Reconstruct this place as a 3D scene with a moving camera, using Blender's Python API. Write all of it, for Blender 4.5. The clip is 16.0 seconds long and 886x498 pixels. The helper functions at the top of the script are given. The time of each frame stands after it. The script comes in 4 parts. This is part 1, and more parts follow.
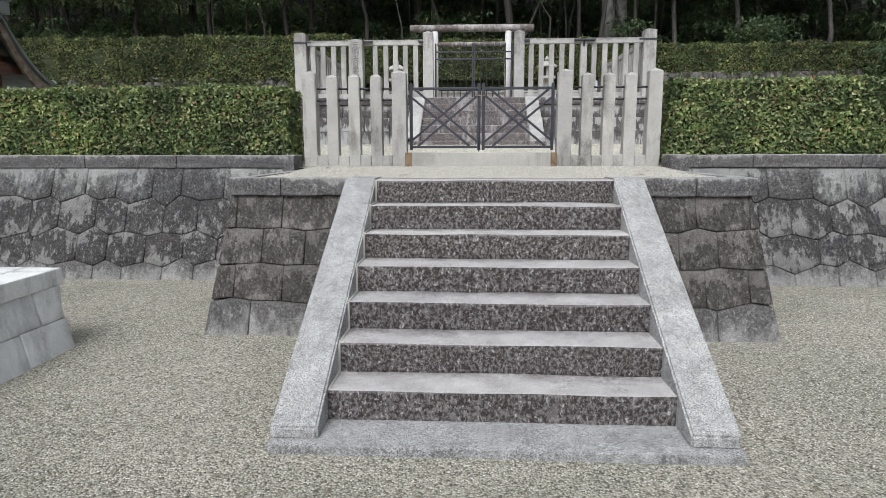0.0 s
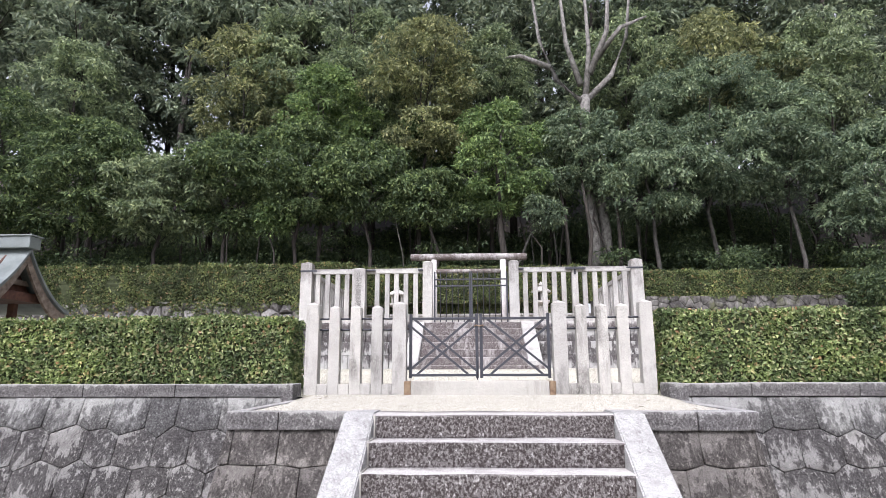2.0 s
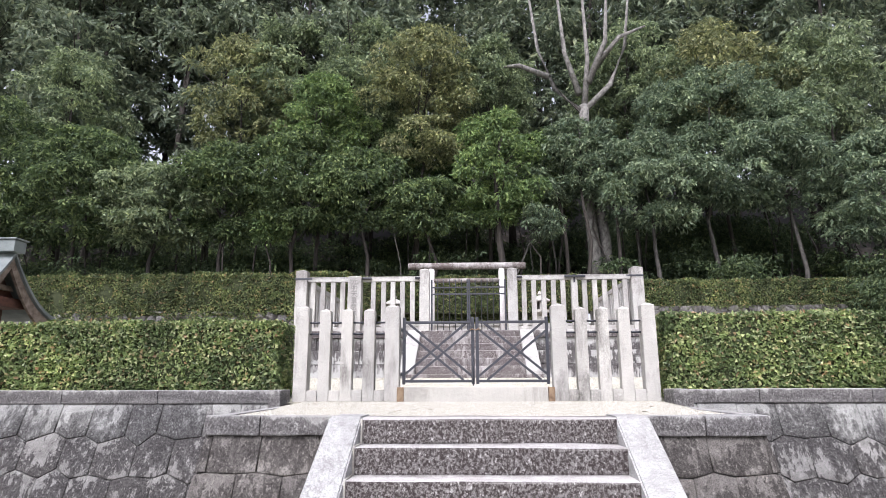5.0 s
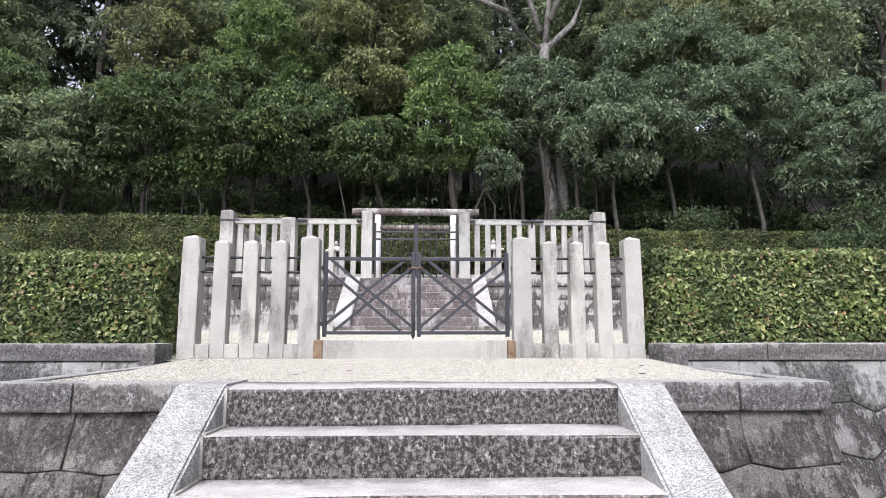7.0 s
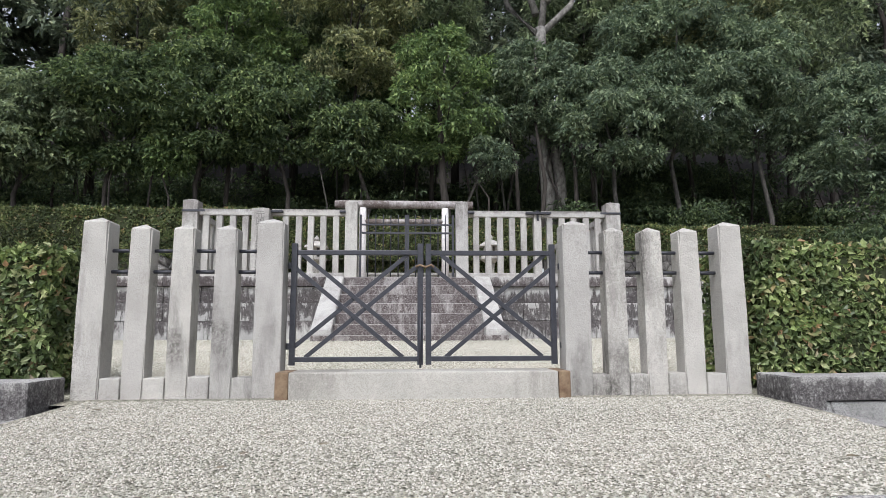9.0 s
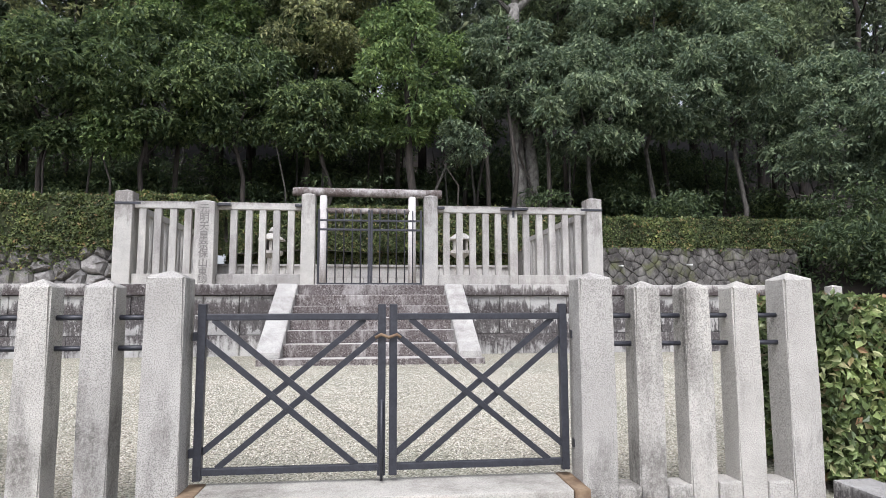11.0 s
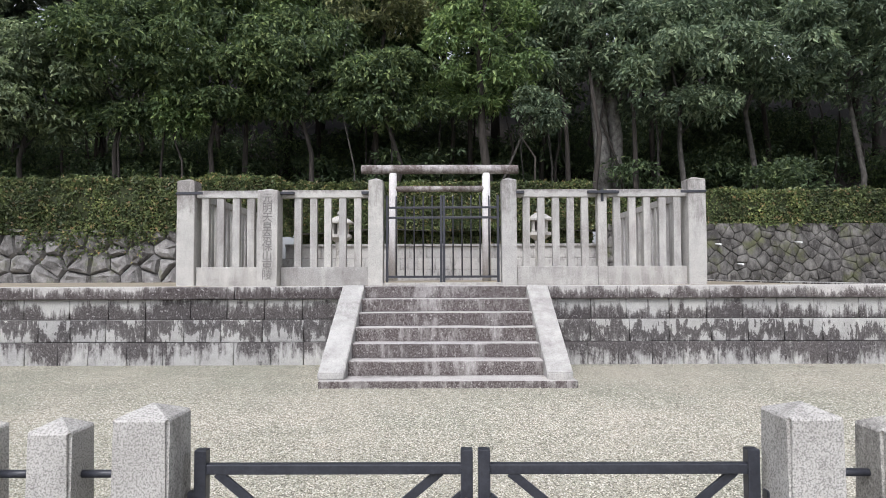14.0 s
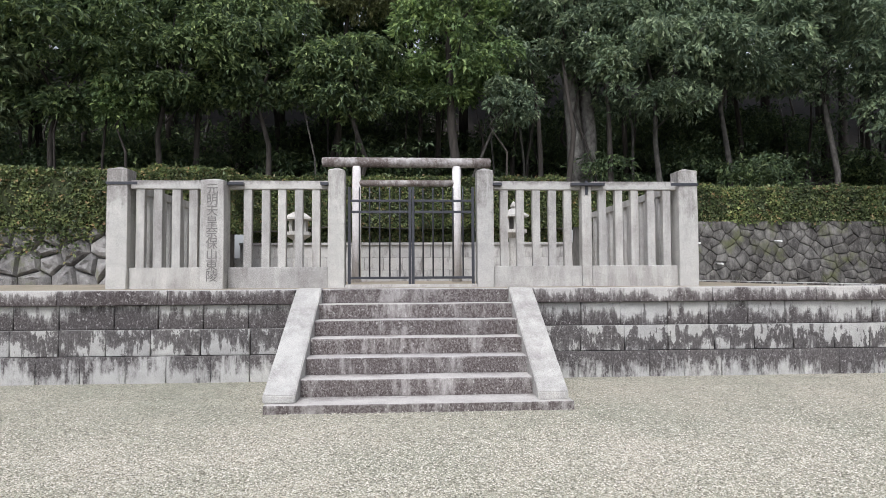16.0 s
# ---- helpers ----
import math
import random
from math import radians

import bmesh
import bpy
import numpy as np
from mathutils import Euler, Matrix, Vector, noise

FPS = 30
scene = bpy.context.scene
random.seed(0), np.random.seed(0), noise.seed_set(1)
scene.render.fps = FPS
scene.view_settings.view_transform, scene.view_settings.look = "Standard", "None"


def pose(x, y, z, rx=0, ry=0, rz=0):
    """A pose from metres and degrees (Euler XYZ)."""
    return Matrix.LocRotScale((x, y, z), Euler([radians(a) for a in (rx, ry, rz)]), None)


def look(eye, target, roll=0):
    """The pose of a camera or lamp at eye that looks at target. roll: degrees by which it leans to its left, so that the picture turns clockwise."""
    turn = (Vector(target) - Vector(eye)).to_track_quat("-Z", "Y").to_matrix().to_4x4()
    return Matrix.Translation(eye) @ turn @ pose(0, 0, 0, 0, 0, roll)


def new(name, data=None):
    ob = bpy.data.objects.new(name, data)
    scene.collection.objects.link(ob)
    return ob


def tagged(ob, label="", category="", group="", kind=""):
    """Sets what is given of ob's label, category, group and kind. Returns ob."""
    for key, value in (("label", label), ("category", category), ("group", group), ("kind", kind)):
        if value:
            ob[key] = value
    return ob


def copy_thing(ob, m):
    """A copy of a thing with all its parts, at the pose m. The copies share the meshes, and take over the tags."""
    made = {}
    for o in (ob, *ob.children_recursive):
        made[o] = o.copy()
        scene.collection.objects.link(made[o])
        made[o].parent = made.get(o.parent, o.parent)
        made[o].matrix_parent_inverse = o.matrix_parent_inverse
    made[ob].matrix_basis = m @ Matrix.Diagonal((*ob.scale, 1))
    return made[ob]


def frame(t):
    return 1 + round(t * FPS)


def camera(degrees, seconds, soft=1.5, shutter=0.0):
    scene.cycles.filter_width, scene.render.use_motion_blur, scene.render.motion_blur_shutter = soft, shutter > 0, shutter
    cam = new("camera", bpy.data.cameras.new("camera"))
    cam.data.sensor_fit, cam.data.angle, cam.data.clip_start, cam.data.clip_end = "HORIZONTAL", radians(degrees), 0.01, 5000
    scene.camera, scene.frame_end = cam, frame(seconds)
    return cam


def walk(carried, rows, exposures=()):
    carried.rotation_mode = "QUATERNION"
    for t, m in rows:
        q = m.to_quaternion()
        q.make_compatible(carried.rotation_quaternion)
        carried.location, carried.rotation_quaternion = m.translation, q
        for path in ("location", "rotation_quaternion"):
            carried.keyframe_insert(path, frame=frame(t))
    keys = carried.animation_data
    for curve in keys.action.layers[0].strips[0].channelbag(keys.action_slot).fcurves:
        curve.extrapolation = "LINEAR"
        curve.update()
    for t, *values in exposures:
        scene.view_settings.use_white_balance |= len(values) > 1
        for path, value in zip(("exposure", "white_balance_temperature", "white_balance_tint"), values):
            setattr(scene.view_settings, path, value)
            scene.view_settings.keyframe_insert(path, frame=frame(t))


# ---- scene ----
cam = camera(72.0, 16.0, 0.6)
PATH = [
    (0, (0.224, -0.064, 1.553), (0.117, 1.907, 1.232), -0.1),
    (0.5, (0.217, -0.113, 1.647), (0.104, 1.878, 1.495), -0.1),
    (1, (0.223, -0.154, 1.68), (0.104, 1.84, 1.786), -0.2),
    (1.5, (0.226, -0.173, 1.687), (0.116, 1.805, 1.958), -0.2),
    (2, (0.226, -0.18, 1.679), (0.126, 1.78, 2.063), -0.2),
    (2.5, (0.236, -0.178, 1.677), (0.149, 1.772, 2.112), -0.3),
    (3, (0.252, -0.173, 1.671), (0.184, 1.773, 2.13), -0.2),
    (5.5, (0.283, 0.41, 1.576), (0.182, 2.369, 1.969), -0.2),
    (6, (0.374, 0.839, 1.583), (0.369, 2.812, 1.908), -0.2),
    (6.5, (0.34, 1.338, 1.574), (0.367, 3.315, 1.872), 0.0),
    (7, (0.373, 1.883, 1.56), (0.431, 3.862, 1.842), -0.0),
    (7.5, (0.348, 2.41, 1.543), (0.424, 4.391, 1.802), 0.1),
    (8, (0.345, 2.931, 1.581), (0.46, 4.914, 1.815), -0.1),
    (8.5, (0.343, 3.384, 1.652), (0.454, 5.363, 1.914), -0.0),
    (9, (0.172, 3.73, 1.766), (0.284, 5.708, 2.04), -0.2),
    (9.2, (0.203, 3.845, 1.813), (0.332, 5.822, 2.084), -0.3),
    (11.3, (0.211, 4.986, 2.459), (0.446, 6.963, 2.647), 0.0),
    (11.5, (0.199, 5.039, 2.521), (0.444, 7.016, 2.698), 0.1),
    (12, (0.284, 5.338, 2.645), (0.559, 7.313, 2.791), -0.0),
    (12.5, (0.216, 5.538, 2.76), (0.448, 7.519, 2.901), 0.1),
    (13, (0.137, 5.755, 2.913), (0.341, 7.741, 3.028), 0.0),
    (13.5, (0.186, 5.841, 2.986), (0.314, 7.835, 3.081), -0.2),
    (14, (0.187, 5.988, 2.983), (0.178, 7.986, 3.064), -0.2),
    (14.5, (0.118, 6.268, 2.987), (0.101, 8.266, 3.059), -0.2),
    (15, (0.129, 6.595, 2.996), (0.111, 8.593, 3.077), -0.3),
    (15.5, (0.128, 6.862, 2.982), (0.104, 8.86, 3.067), -0.2),
    (16, (0.113, 7.155, 2.993), (0.219, 9.151, 3.074), -0.3),
]
LIGHT = [(t, e, 6050, tint) for t, e, tint in ((0, 0.2, 10), (1.0, 0.48, 13), (2.0, 0.93, 18), (3.0, 0.97, 18), (5.5, 0.94, 18), (7.0, 0.8, 17), (8.5, 0.52, 13), (9.2, 0.4, 13), (11.3, 0.58, 15), (12.5, 0.55, 15), (14.0, 0.45, 14), (16, 0.42, 13))]
walk(cam, [(t, look(eye, target, roll)) for t, eye, target, roll in PATH], LIGHT)

# ---- world and light ----
world = bpy.data.worlds.new("overcast_sky")
scene.world = world
world.use_nodes = True
wn = world.node_tree
sky = wn.nodes.new("ShaderNodeTexSky")
sky.sky_type = "NISHITA"
sky.sun_disc = False
sky.sun_elevation, sky.sun_rotation = radians(52), radians(198)
sky.air_density, sky.dust_density, sky.ozone_density = 1.0, 4.0, 1.0
cloud = wn.nodes.new("ShaderNodeHueSaturation")
cloud.inputs["Saturation"].default_value, cloud.inputs["Value"].default_value = 0.22, 1.0
wn.links.new(sky.outputs[0], cloud.inputs["Color"])
wn.links.new(cloud.outputs[0], wn.nodes["Background"].inputs[0])
wn.nodes["Background"].inputs[1].default_value = 0.15
sun = new("sun", bpy.data.lights.new("sun", "SUN"))
sun.data.energy, sun.data.angle, sun.data.color = 1.5, radians(30), (1.0, 0.96, 0.9)
sun.matrix_world = look((-6, -19, 26), (0, 0, 0))

rng = np.random.default_rng(7)

# ---- materials ----


def nodes_of(name):
    m = bpy.data.materials.new(name)
    m.use_nodes = True
    return m, m.node_tree, m.node_tree.nodes["Principled BSDF"]


def link(nt, a, b):
    nt.links.new(a, b)


def noise_at(nt, scale, detail=5.0, stretch=(1, 1, 1), rough=0.6, apart=False):
    """Noise in world metres; apart: each object gets its own cut of it."""
    geo = nt.nodes.new("ShaderNodeNewGeometry")
    mp = nt.nodes.new("ShaderNodeMapping")
    if apart:
        own = nt.nodes.new("ShaderNodeObjectInfo")
        far_off = nt.nodes.new("ShaderNodeMath")
        far_off.operation, far_off.inputs[1].default_value = "MULTIPLY", 61.0
        link(nt, own.outputs["Random"], far_off.inputs[0])
        link(nt, far_off.outputs[0], mp.inputs["Location"])
    mp.inputs["Scale"].default_value = stretch
    n = nt.nodes.new("ShaderNodeTexNoise")
    n.inputs["Scale"].default_value, n.inputs["Detail"].default_value, n.inputs["Roughness"].default_value = scale, detail, rough
    link(nt, geo.outputs["Position"], mp.inputs["Vector"])
    link(nt, mp.outputs[0], n.inputs["Vector"])
    return n.outputs["Fac"]


def ramp(nt, fac, stops):
    r = nt.nodes.new("ShaderNodeValToRGB")
    el = r.color_ramp.elements
    while len(el) < len(stops):
        el.new(0.5)
    for e, (p, c) in zip(el, stops):
        e.position = p
        e.color = (*c, 1) if len(c) == 3 else (c[0], c[0], c[0], 1)
    link(nt, fac, r.inputs[0])
    return r.outputs[0]


def mix(nt, fac, a, b, kind="MIX"):
    m = nt.nodes.new("ShaderNodeMix")
    m.data_type, m.blend_type = "RGBA", kind
    if isinstance(fac, (int, float)):
        m.inputs[0].default_value = fac
    else:
        link(nt, fac, m.inputs[0])
    for v, s in ((a, m.inputs[6]), (b, m.inputs[7])):
        if isinstance(v, tuple):
            s.default_value = (*v, 1)
        else:
            link(nt, v, s)
    return m.outputs[2]


def bump(nt, bsdf, height, strength, dist=0.01, prior=None):
    b = nt.nodes.new("ShaderNodeBump")
    b.inputs["Strength"].default_value, b.inputs["Distance"].default_value = strength, dist
    link(nt, height, b.inputs["Height"])
    if prior:
        link(nt, prior, b.inputs["Normal"])
    link(nt, b.outputs[0], bsdf.inputs["Normal"])
    return b.outputs[0]


def swayed(nt, axis, sway, flow=0.1):
    """A piece's own height or depth from 0 to 1, blurred sideways by streaks and patches: where stains and pale zones
    end.
    """
    co = nt.nodes.new("ShaderNodeTexCoord")
    sep = nt.nodes.new("ShaderNodeSeparateXYZ")
    link(nt, co.outputs["Generated"], sep.inputs[0])
    total = sep.outputs[axis]
    streak, blotch, wide = noise_at(nt, 15.0, 7, (1, 1, flow * 1.6), 0.72, True), noise_at(nt, 8.0, 6, (1, 1, 0.7), 0.7, True), noise_at(nt, 1.3, 4, (1, 1, 0.4), 0.6)
    for n, k in ((streak, sway * 0.75), (blotch, sway * 0.6), (wide, sway * 0.9)):
        m = nt.nodes.new("ShaderNodeMath")
        m.operation = "MULTIPLY_ADD"
        link(nt, n, m.inputs[0])
        m.inputs[1].default_value = k
        link(nt, total, m.inputs[2])
        a = nt.nodes.new("ShaderNodeMath")
        a.operation, a.inputs[1].default_value = "SUBTRACT", k * 0.5
        link(nt, m.outputs[0], a.inputs[0])
        total = a.outputs[0]
    return total


def granite(name, light, grey, grime, cover=0.5, soft=0.12, flow=0.35, mottle=9.0, moss=None, speck=0.3, up_pale=0.0, flecks=0.45, band=None, sway=1.8, nosing=0.0):
    """Weathered granite: crystals, patchy tone, dark grime that runs down, scattered pale lichen."""
    m, nt, b = nodes_of(name)
    tone = ramp(nt, noise_at(nt, 5.0, 6), [(0.3, grey), (0.7, light)])
    cr = ramp(nt, noise_at(nt, 165.0, 3), [(0.4, (0.25,)), (0.5, (1.0,)), (0.62, (1.3,))])
    tone = mix(nt, speck, tone, mix(nt, 1.0, tone, cr, "MULTIPLY"))
    patchy = noise_at(nt, mottle * 0.4, 4, (1, 1, 0.8), 0.55)
    drips = noise_at(nt, mottle * 1.7, 6, (1, 1, flow * 0.6), 0.66, True)
    run = mix(nt, 0.5, patchy, drips)
    mid = 0.5 + (0.5 - cover) * 0.3
    where = ramp(nt, run, [(mid - soft * 0.35, (0.0,)), (mid + soft * 0.35, (1.0,))])
    if band:
        where = ramp(nt, swayed(nt, "Z", sway), [(p, (v,)) for p, v in band])
    fleck = ramp(nt, noise_at(nt, 52.0, 8, (1, 1, 0.8), 0.82), [(0.47, (1.0,)), (0.56, (1 - flecks,))])
    where = mix(nt, 1.0, where, fleck, "MULTIPLY")
    # Upward faces lose grime tone, most at the front of each tread.
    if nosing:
        paler = ramp(nt, swayed(nt, "Y", 0.9, 0.5), [(0.42, (nosing,)), (0.95, (0.1,))])
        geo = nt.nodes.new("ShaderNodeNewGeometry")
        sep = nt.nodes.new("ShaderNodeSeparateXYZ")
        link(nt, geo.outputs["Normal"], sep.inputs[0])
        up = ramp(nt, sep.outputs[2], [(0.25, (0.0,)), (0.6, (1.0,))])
        where = mix(nt, mix(nt, 1.0, paler, up, "MULTIPLY"), where, (0.08, 0.08, 0.08))
    # Faces that point up take less of the grime tone.
    if up_pale:
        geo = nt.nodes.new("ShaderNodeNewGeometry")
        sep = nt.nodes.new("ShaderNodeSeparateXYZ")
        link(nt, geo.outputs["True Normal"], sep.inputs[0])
        paler = ramp(nt, sep.outputs[2], [(0.4, (1.0,)), (0.8, (1 - up_pale,))])
        where = mix(nt, 1.0, where, paler, "MULTIPLY")
    col = mix(nt, where, tone, grime)
    lich = ramp(nt, noise_at(nt, 34.0, 5, (1, 1, 0.7), 0.75), [(0.57, (0.0,)), (0.66, (1.0,))])
    col = mix(nt, mix(nt, 1.0, lich, (0.6, 0.6, 0.6), "MULTIPLY"), col, light)
    if moss:
        mo = ramp(nt, noise_at(nt, 1.7, 6), [(0.55, (0.0,)), (0.7, (0.7,))])
        col = mix(nt, mo, col, moss)
    info = nt.nodes.new("ShaderNodeObjectInfo")
    vary = ramp(nt, info.outputs["Random"], [(0.0, (0.9, 0.9, 0.905)), (1.0, (1.06, 1.055, 1.04))])
    link(nt, mix(nt, 1.0, col, vary, "MULTIPLY"), b.inputs["Base Color"])
    b.inputs["Roughness"].default_value = 0.88
    b.inputs["Specular IOR Level"].default_value = 0.25
    one = bump(nt, b, noise_at(nt, 14.0, 6), 0.5, 0.02)
    bump(nt, b, noise_at(nt, 120.0, 4), 0.5, 0.004, one)
    return m


def gravel_mat(name, a, c, dark):
    m, nt, b = nodes_of(name)
    geo = nt.nodes.new("ShaderNodeNewGeometry")
    v = nt.nodes.new("ShaderNodeTexVoronoi")
    v.inputs["Scale"].default_value = 84
    link(nt, geo.outputs["Position"], v.inputs["Vector"])
    sep = nt.nodes.new("ShaderNodeSeparateColor")
    link(nt, v.outputs["Color"], sep.inputs[0])
    tone = ramp(nt, sep.outputs[0], [(0.0, dark), (0.3, a), (0.75, c), (1.0, (0.62, 0.6, 0.55))])
    gap = ramp(nt, v.outputs["Distance"], [(0.25, (1.0,)), (0.8, (0.5,))])
    col = mix(nt, 1.0, tone, gap, "MULTIPLY")
    clump = ramp(nt, noise_at(nt, 22.0, 4), [(0.38, (0.88,)), (0.62, (1.1,))])
    col = mix(nt, 1.0, col, clump, "MULTIPLY")
    wide = ramp(nt, noise_at(nt, 0.9, 5), [(0.35, (0.82, 0.84, 0.78)), (0.65, (1.08, 1.05, 1.0))])
    link(nt, mix(nt, 1.0, col, wide, "MULTIPLY"), b.inputs["Base Color"])
    b.inputs["Roughness"].default_value = 0.92
    b.inputs["Specular IOR Level"].default_value = 0.2
    inv = nt.nodes.new("ShaderNodeMath")
    inv.operation = "SUBTRACT"
    inv.inputs[0].default_value = 1.0
    link(nt, v.outputs["Distance"], inv.inputs[1])
    bump(nt, b, inv.outputs[0], 0.9, 0.012)
    return m


def pebble_mat(name, stops):
    m, nt, b = nodes_of(name)
    geo = nt.nodes.new("ShaderNodeNewGeometry")
    col = ramp(nt, geo.outputs["Random Per Island"], stops)
    fine = ramp(nt, noise_at(nt, 220.0, 3), [(0.3, (0.8,)), (0.7, (1.1,))])
    link(nt, mix(nt, 1.0, col, fine, "MULTIPLY"), b.inputs["Base Color"])
    b.inputs["Roughness"].default_value = 0.85
    return m


def leaf_mat(name, stops, glow=0.33, rough=0.6):
    m, nt, b = nodes_of(name)
    geo = nt.nodes.new("ShaderNodeNewGeometry")
    col = ramp(nt, geo.outputs["Random Per Island"], stops)
    patch = ramp(nt, noise_at(nt, 0.55, 4), [(0.3, (0.66, 0.68, 0.7)), (0.7, (1.16, 1.15, 1.08))])
    col = mix(nt, 1.0, col, patch, "MULTIPLY")
    clump = ramp(nt, noise_at(nt, 2.3, 4), [(0.36, (0.5, 0.54, 0.56)), (0.5, (1.0, 1.0, 1.0)), (0.64, (1.35, 1.32, 1.2))])
    col = mix(nt, 1.0, col, clump, "MULTIPLY")
    link(nt, col, b.inputs["Base Color"])
    b.inputs["Roughness"].default_value = rough
    b.inputs["Specular IOR Level"].default_value = 0.35
    tr = nt.nodes.new("ShaderNodeBsdfTranslucent")
    link(nt, col, tr.inputs[0])
    ms = nt.nodes.new("ShaderNodeMixShader")
    ms.inputs[0].default_value = glow
    link(nt, b.outputs[0], ms.inputs[1])
    link(nt, tr.outputs[0], ms.inputs[2])
    link(nt, ms.outputs[0], nt.nodes["Material Output"].inputs[0])
    return m


def plain(name, a, c, scale=8.0, rough=0.7, metal=0.0, stretch=(1, 1, 1), relief=0.3, fine=80.0):
    m, nt, b = nodes_of(name)
    col = ramp(nt, noise_at(nt, scale, 6, stretch), [(0.3, a), (0.7, c)])
    grain = ramp(nt, noise_at(nt, fine, 4, stretch), [(0.3, (0.85,)), (0.7, (1.1,))])
    link(nt, mix(nt, 1.0, col, grain, "MULTIPLY"), b.inputs["Base Color"])
    b.inputs["Roughness"].default_value, b.inputs["Metallic"].default_value = rough, metal
    bump(nt, b, noise_at(nt, fine, 5, stretch), relief, 0.004)
    return m


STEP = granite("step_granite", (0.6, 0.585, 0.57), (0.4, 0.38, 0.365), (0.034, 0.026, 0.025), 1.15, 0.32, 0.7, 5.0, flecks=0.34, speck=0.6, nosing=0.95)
STRINGER = granite("stringer_granite", (0.5, 0.5, 0.49), (0.39, 0.388, 0.378), (0.1, 0.095, 0.094), 0.5, 0.4, 0.8, 12.0, speck=1.0, up_pale=0.25, flecks=0.75)
WALL = granite("retaining_granite", (0.33, 0.322, 0.31), (0.16, 0.155, 0.147), (0.018, 0.0155, 0.016), flecks=0.24, speck=0.7, band=[(-0.7, 0.3), (0.0, 0.8), (0.6, 0.98), (1.2, 0.9), (1.9, 0.3)], sway=4.4)
WALL_TOP = granite("rain_washed_granite", (0.34, 0.343, 0.328), (0.2, 0.198, 0.189), (0.022, 0.02, 0.021), flecks=0.3, speck=0.7, band=[(0.3, 0.95), (0.8, 0.65), (1.3, 0.15)], sway=3.6)
FLANK = granite("flank_granite", (0.28, 0.262, 0.242), (0.125, 0.115, 0.106), (0.02, 0.017, 0.016), flecks=0.3, speck=0.8, band=[(-0.7, 0.25), (0.2, 0.75), (0.8, 0.96), (1.8, 0.5)], sway=3.8)
FOOT = granite("washed_granite", (0.37, 0.365, 0.352), (0.24, 0.233, 0.223), (0.036, 0.032, 0.031), flecks=0.35, speck=0.8, band=[(0.2, 0.2), (0.8, 0.88)], sway=2.4)
COPING = granite("coping_granite", (0.44, 0.434, 0.42), (0.28, 0.274, 0.264), (0.036, 0.031, 0.033), up_pale=0.75, flecks=0.36, speck=0.7, band=[(0.0, 0.75), (0.4, 0.95), (0.9, 0.8), (1.2, 0.3)], sway=1.6)
POST = granite("post_granite", (0.5, 0.486, 0.452), (0.4, 0.386, 0.357), (0.1, 0.094, 0.086), 0.2, 0.22, 0.3, 4.0, speck=0.55, flecks=0.5)
PALE = granite("pale_granite", (0.5, 0.49, 0.465), (0.4, 0.395, 0.375), (0.17, 0.155, 0.15), 0.3, 0.4, 0.25, 4.0, speck=0.4)
DRIPPED = granite("rain_streaked_granite", (0.5, 0.49, 0.465), (0.4, 0.395, 0.375), (0.12, 0.105, 0.1), 0.3, 0.4, 0.25, 4.0, speck=0.4, flecks=0.3, band=[(0.55, 0.0), (0.95, 0.75)], sway=1.5)
CURB = granite("terrace_coping_granite", (0.52, 0.505, 0.485), (0.4, 0.385, 0.37), (0.05, 0.039, 0.039), up_pale=0.85, flecks=0.15, band=[(0.35, 0.98), (0.75, 0.75), (1.15, 0.1)], sway=2.8)
WALL2_TOP = granite("terrace_granite_upper", (0.5, 0.495, 0.475), (0.39, 0.385, 0.37), (0.045, 0.037, 0.038), flecks=0.15, band=[(0.35, 0.97), (0.58, 0.75), (0.85, 0.05)], sway=2.8)
WALL2_FOOT = granite("terrace_granite_foot", (0.5, 0.495, 0.475), (0.38, 0.375, 0.36), (0.05, 0.042, 0.043), flecks=0.18, band=[(0.1, 0.05), (0.45, 0.45), (0.75, 0.96)], sway=3.4)
WALL2 = granite("terrace_granite", (0.46, 0.455, 0.435), (0.34, 0.335, 0.32), (0.045, 0.038, 0.039), up_pale=0.75, flecks=0.16, band=[(-0.4, 0.05), (0.1, 0.72), (0.5, 0.97), (1.0, 0.85), (1.5, 0.1)], sway=4.0)
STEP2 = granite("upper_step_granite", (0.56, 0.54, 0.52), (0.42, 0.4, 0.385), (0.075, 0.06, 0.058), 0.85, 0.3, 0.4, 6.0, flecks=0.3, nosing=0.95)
BOULDER = granite("boulder_stone", (0.36, 0.35, 0.335), (0.19, 0.185, 0.178), (0.05, 0.047, 0.046), 0.55, 0.4, 1.0, 3.5, moss=(0.13, 0.14, 0.07), flecks=0.3)
RUBBLE = granite("rubble_stone", (0.26, 0.25, 0.232), (0.14, 0.135, 0.126), (0.035, 0.032, 0.03), 0.65, 0.3, 0.6, 5.0, moss=(0.11, 0.12, 0.05), flecks=0.2)
BLOCK = granite("concrete_block", (0.5, 0.49, 0.47), (0.42, 0.41, 0.39), (0.2, 0.19, 0.185), 0.25, 0.15, 0.5, 4.0)
BASIN = granite("pale_grey_block", (0.78, 0.785, 0.77), (0.64, 0.645, 0.63), (0.24, 0.235, 0.225), 0.25, 0.3, 0.4, 5.0, speck=0.3)
MORTAR = plain("dark_joint", (0.06, 0.055, 0.05), (0.12, 0.11, 0.1), 6, 0.95)
GRAVEL = gravel_mat("gravel", (0.375, 0.36, 0.302), (0.505, 0.487, 0.42), (0.15, 0.142, 0.12))
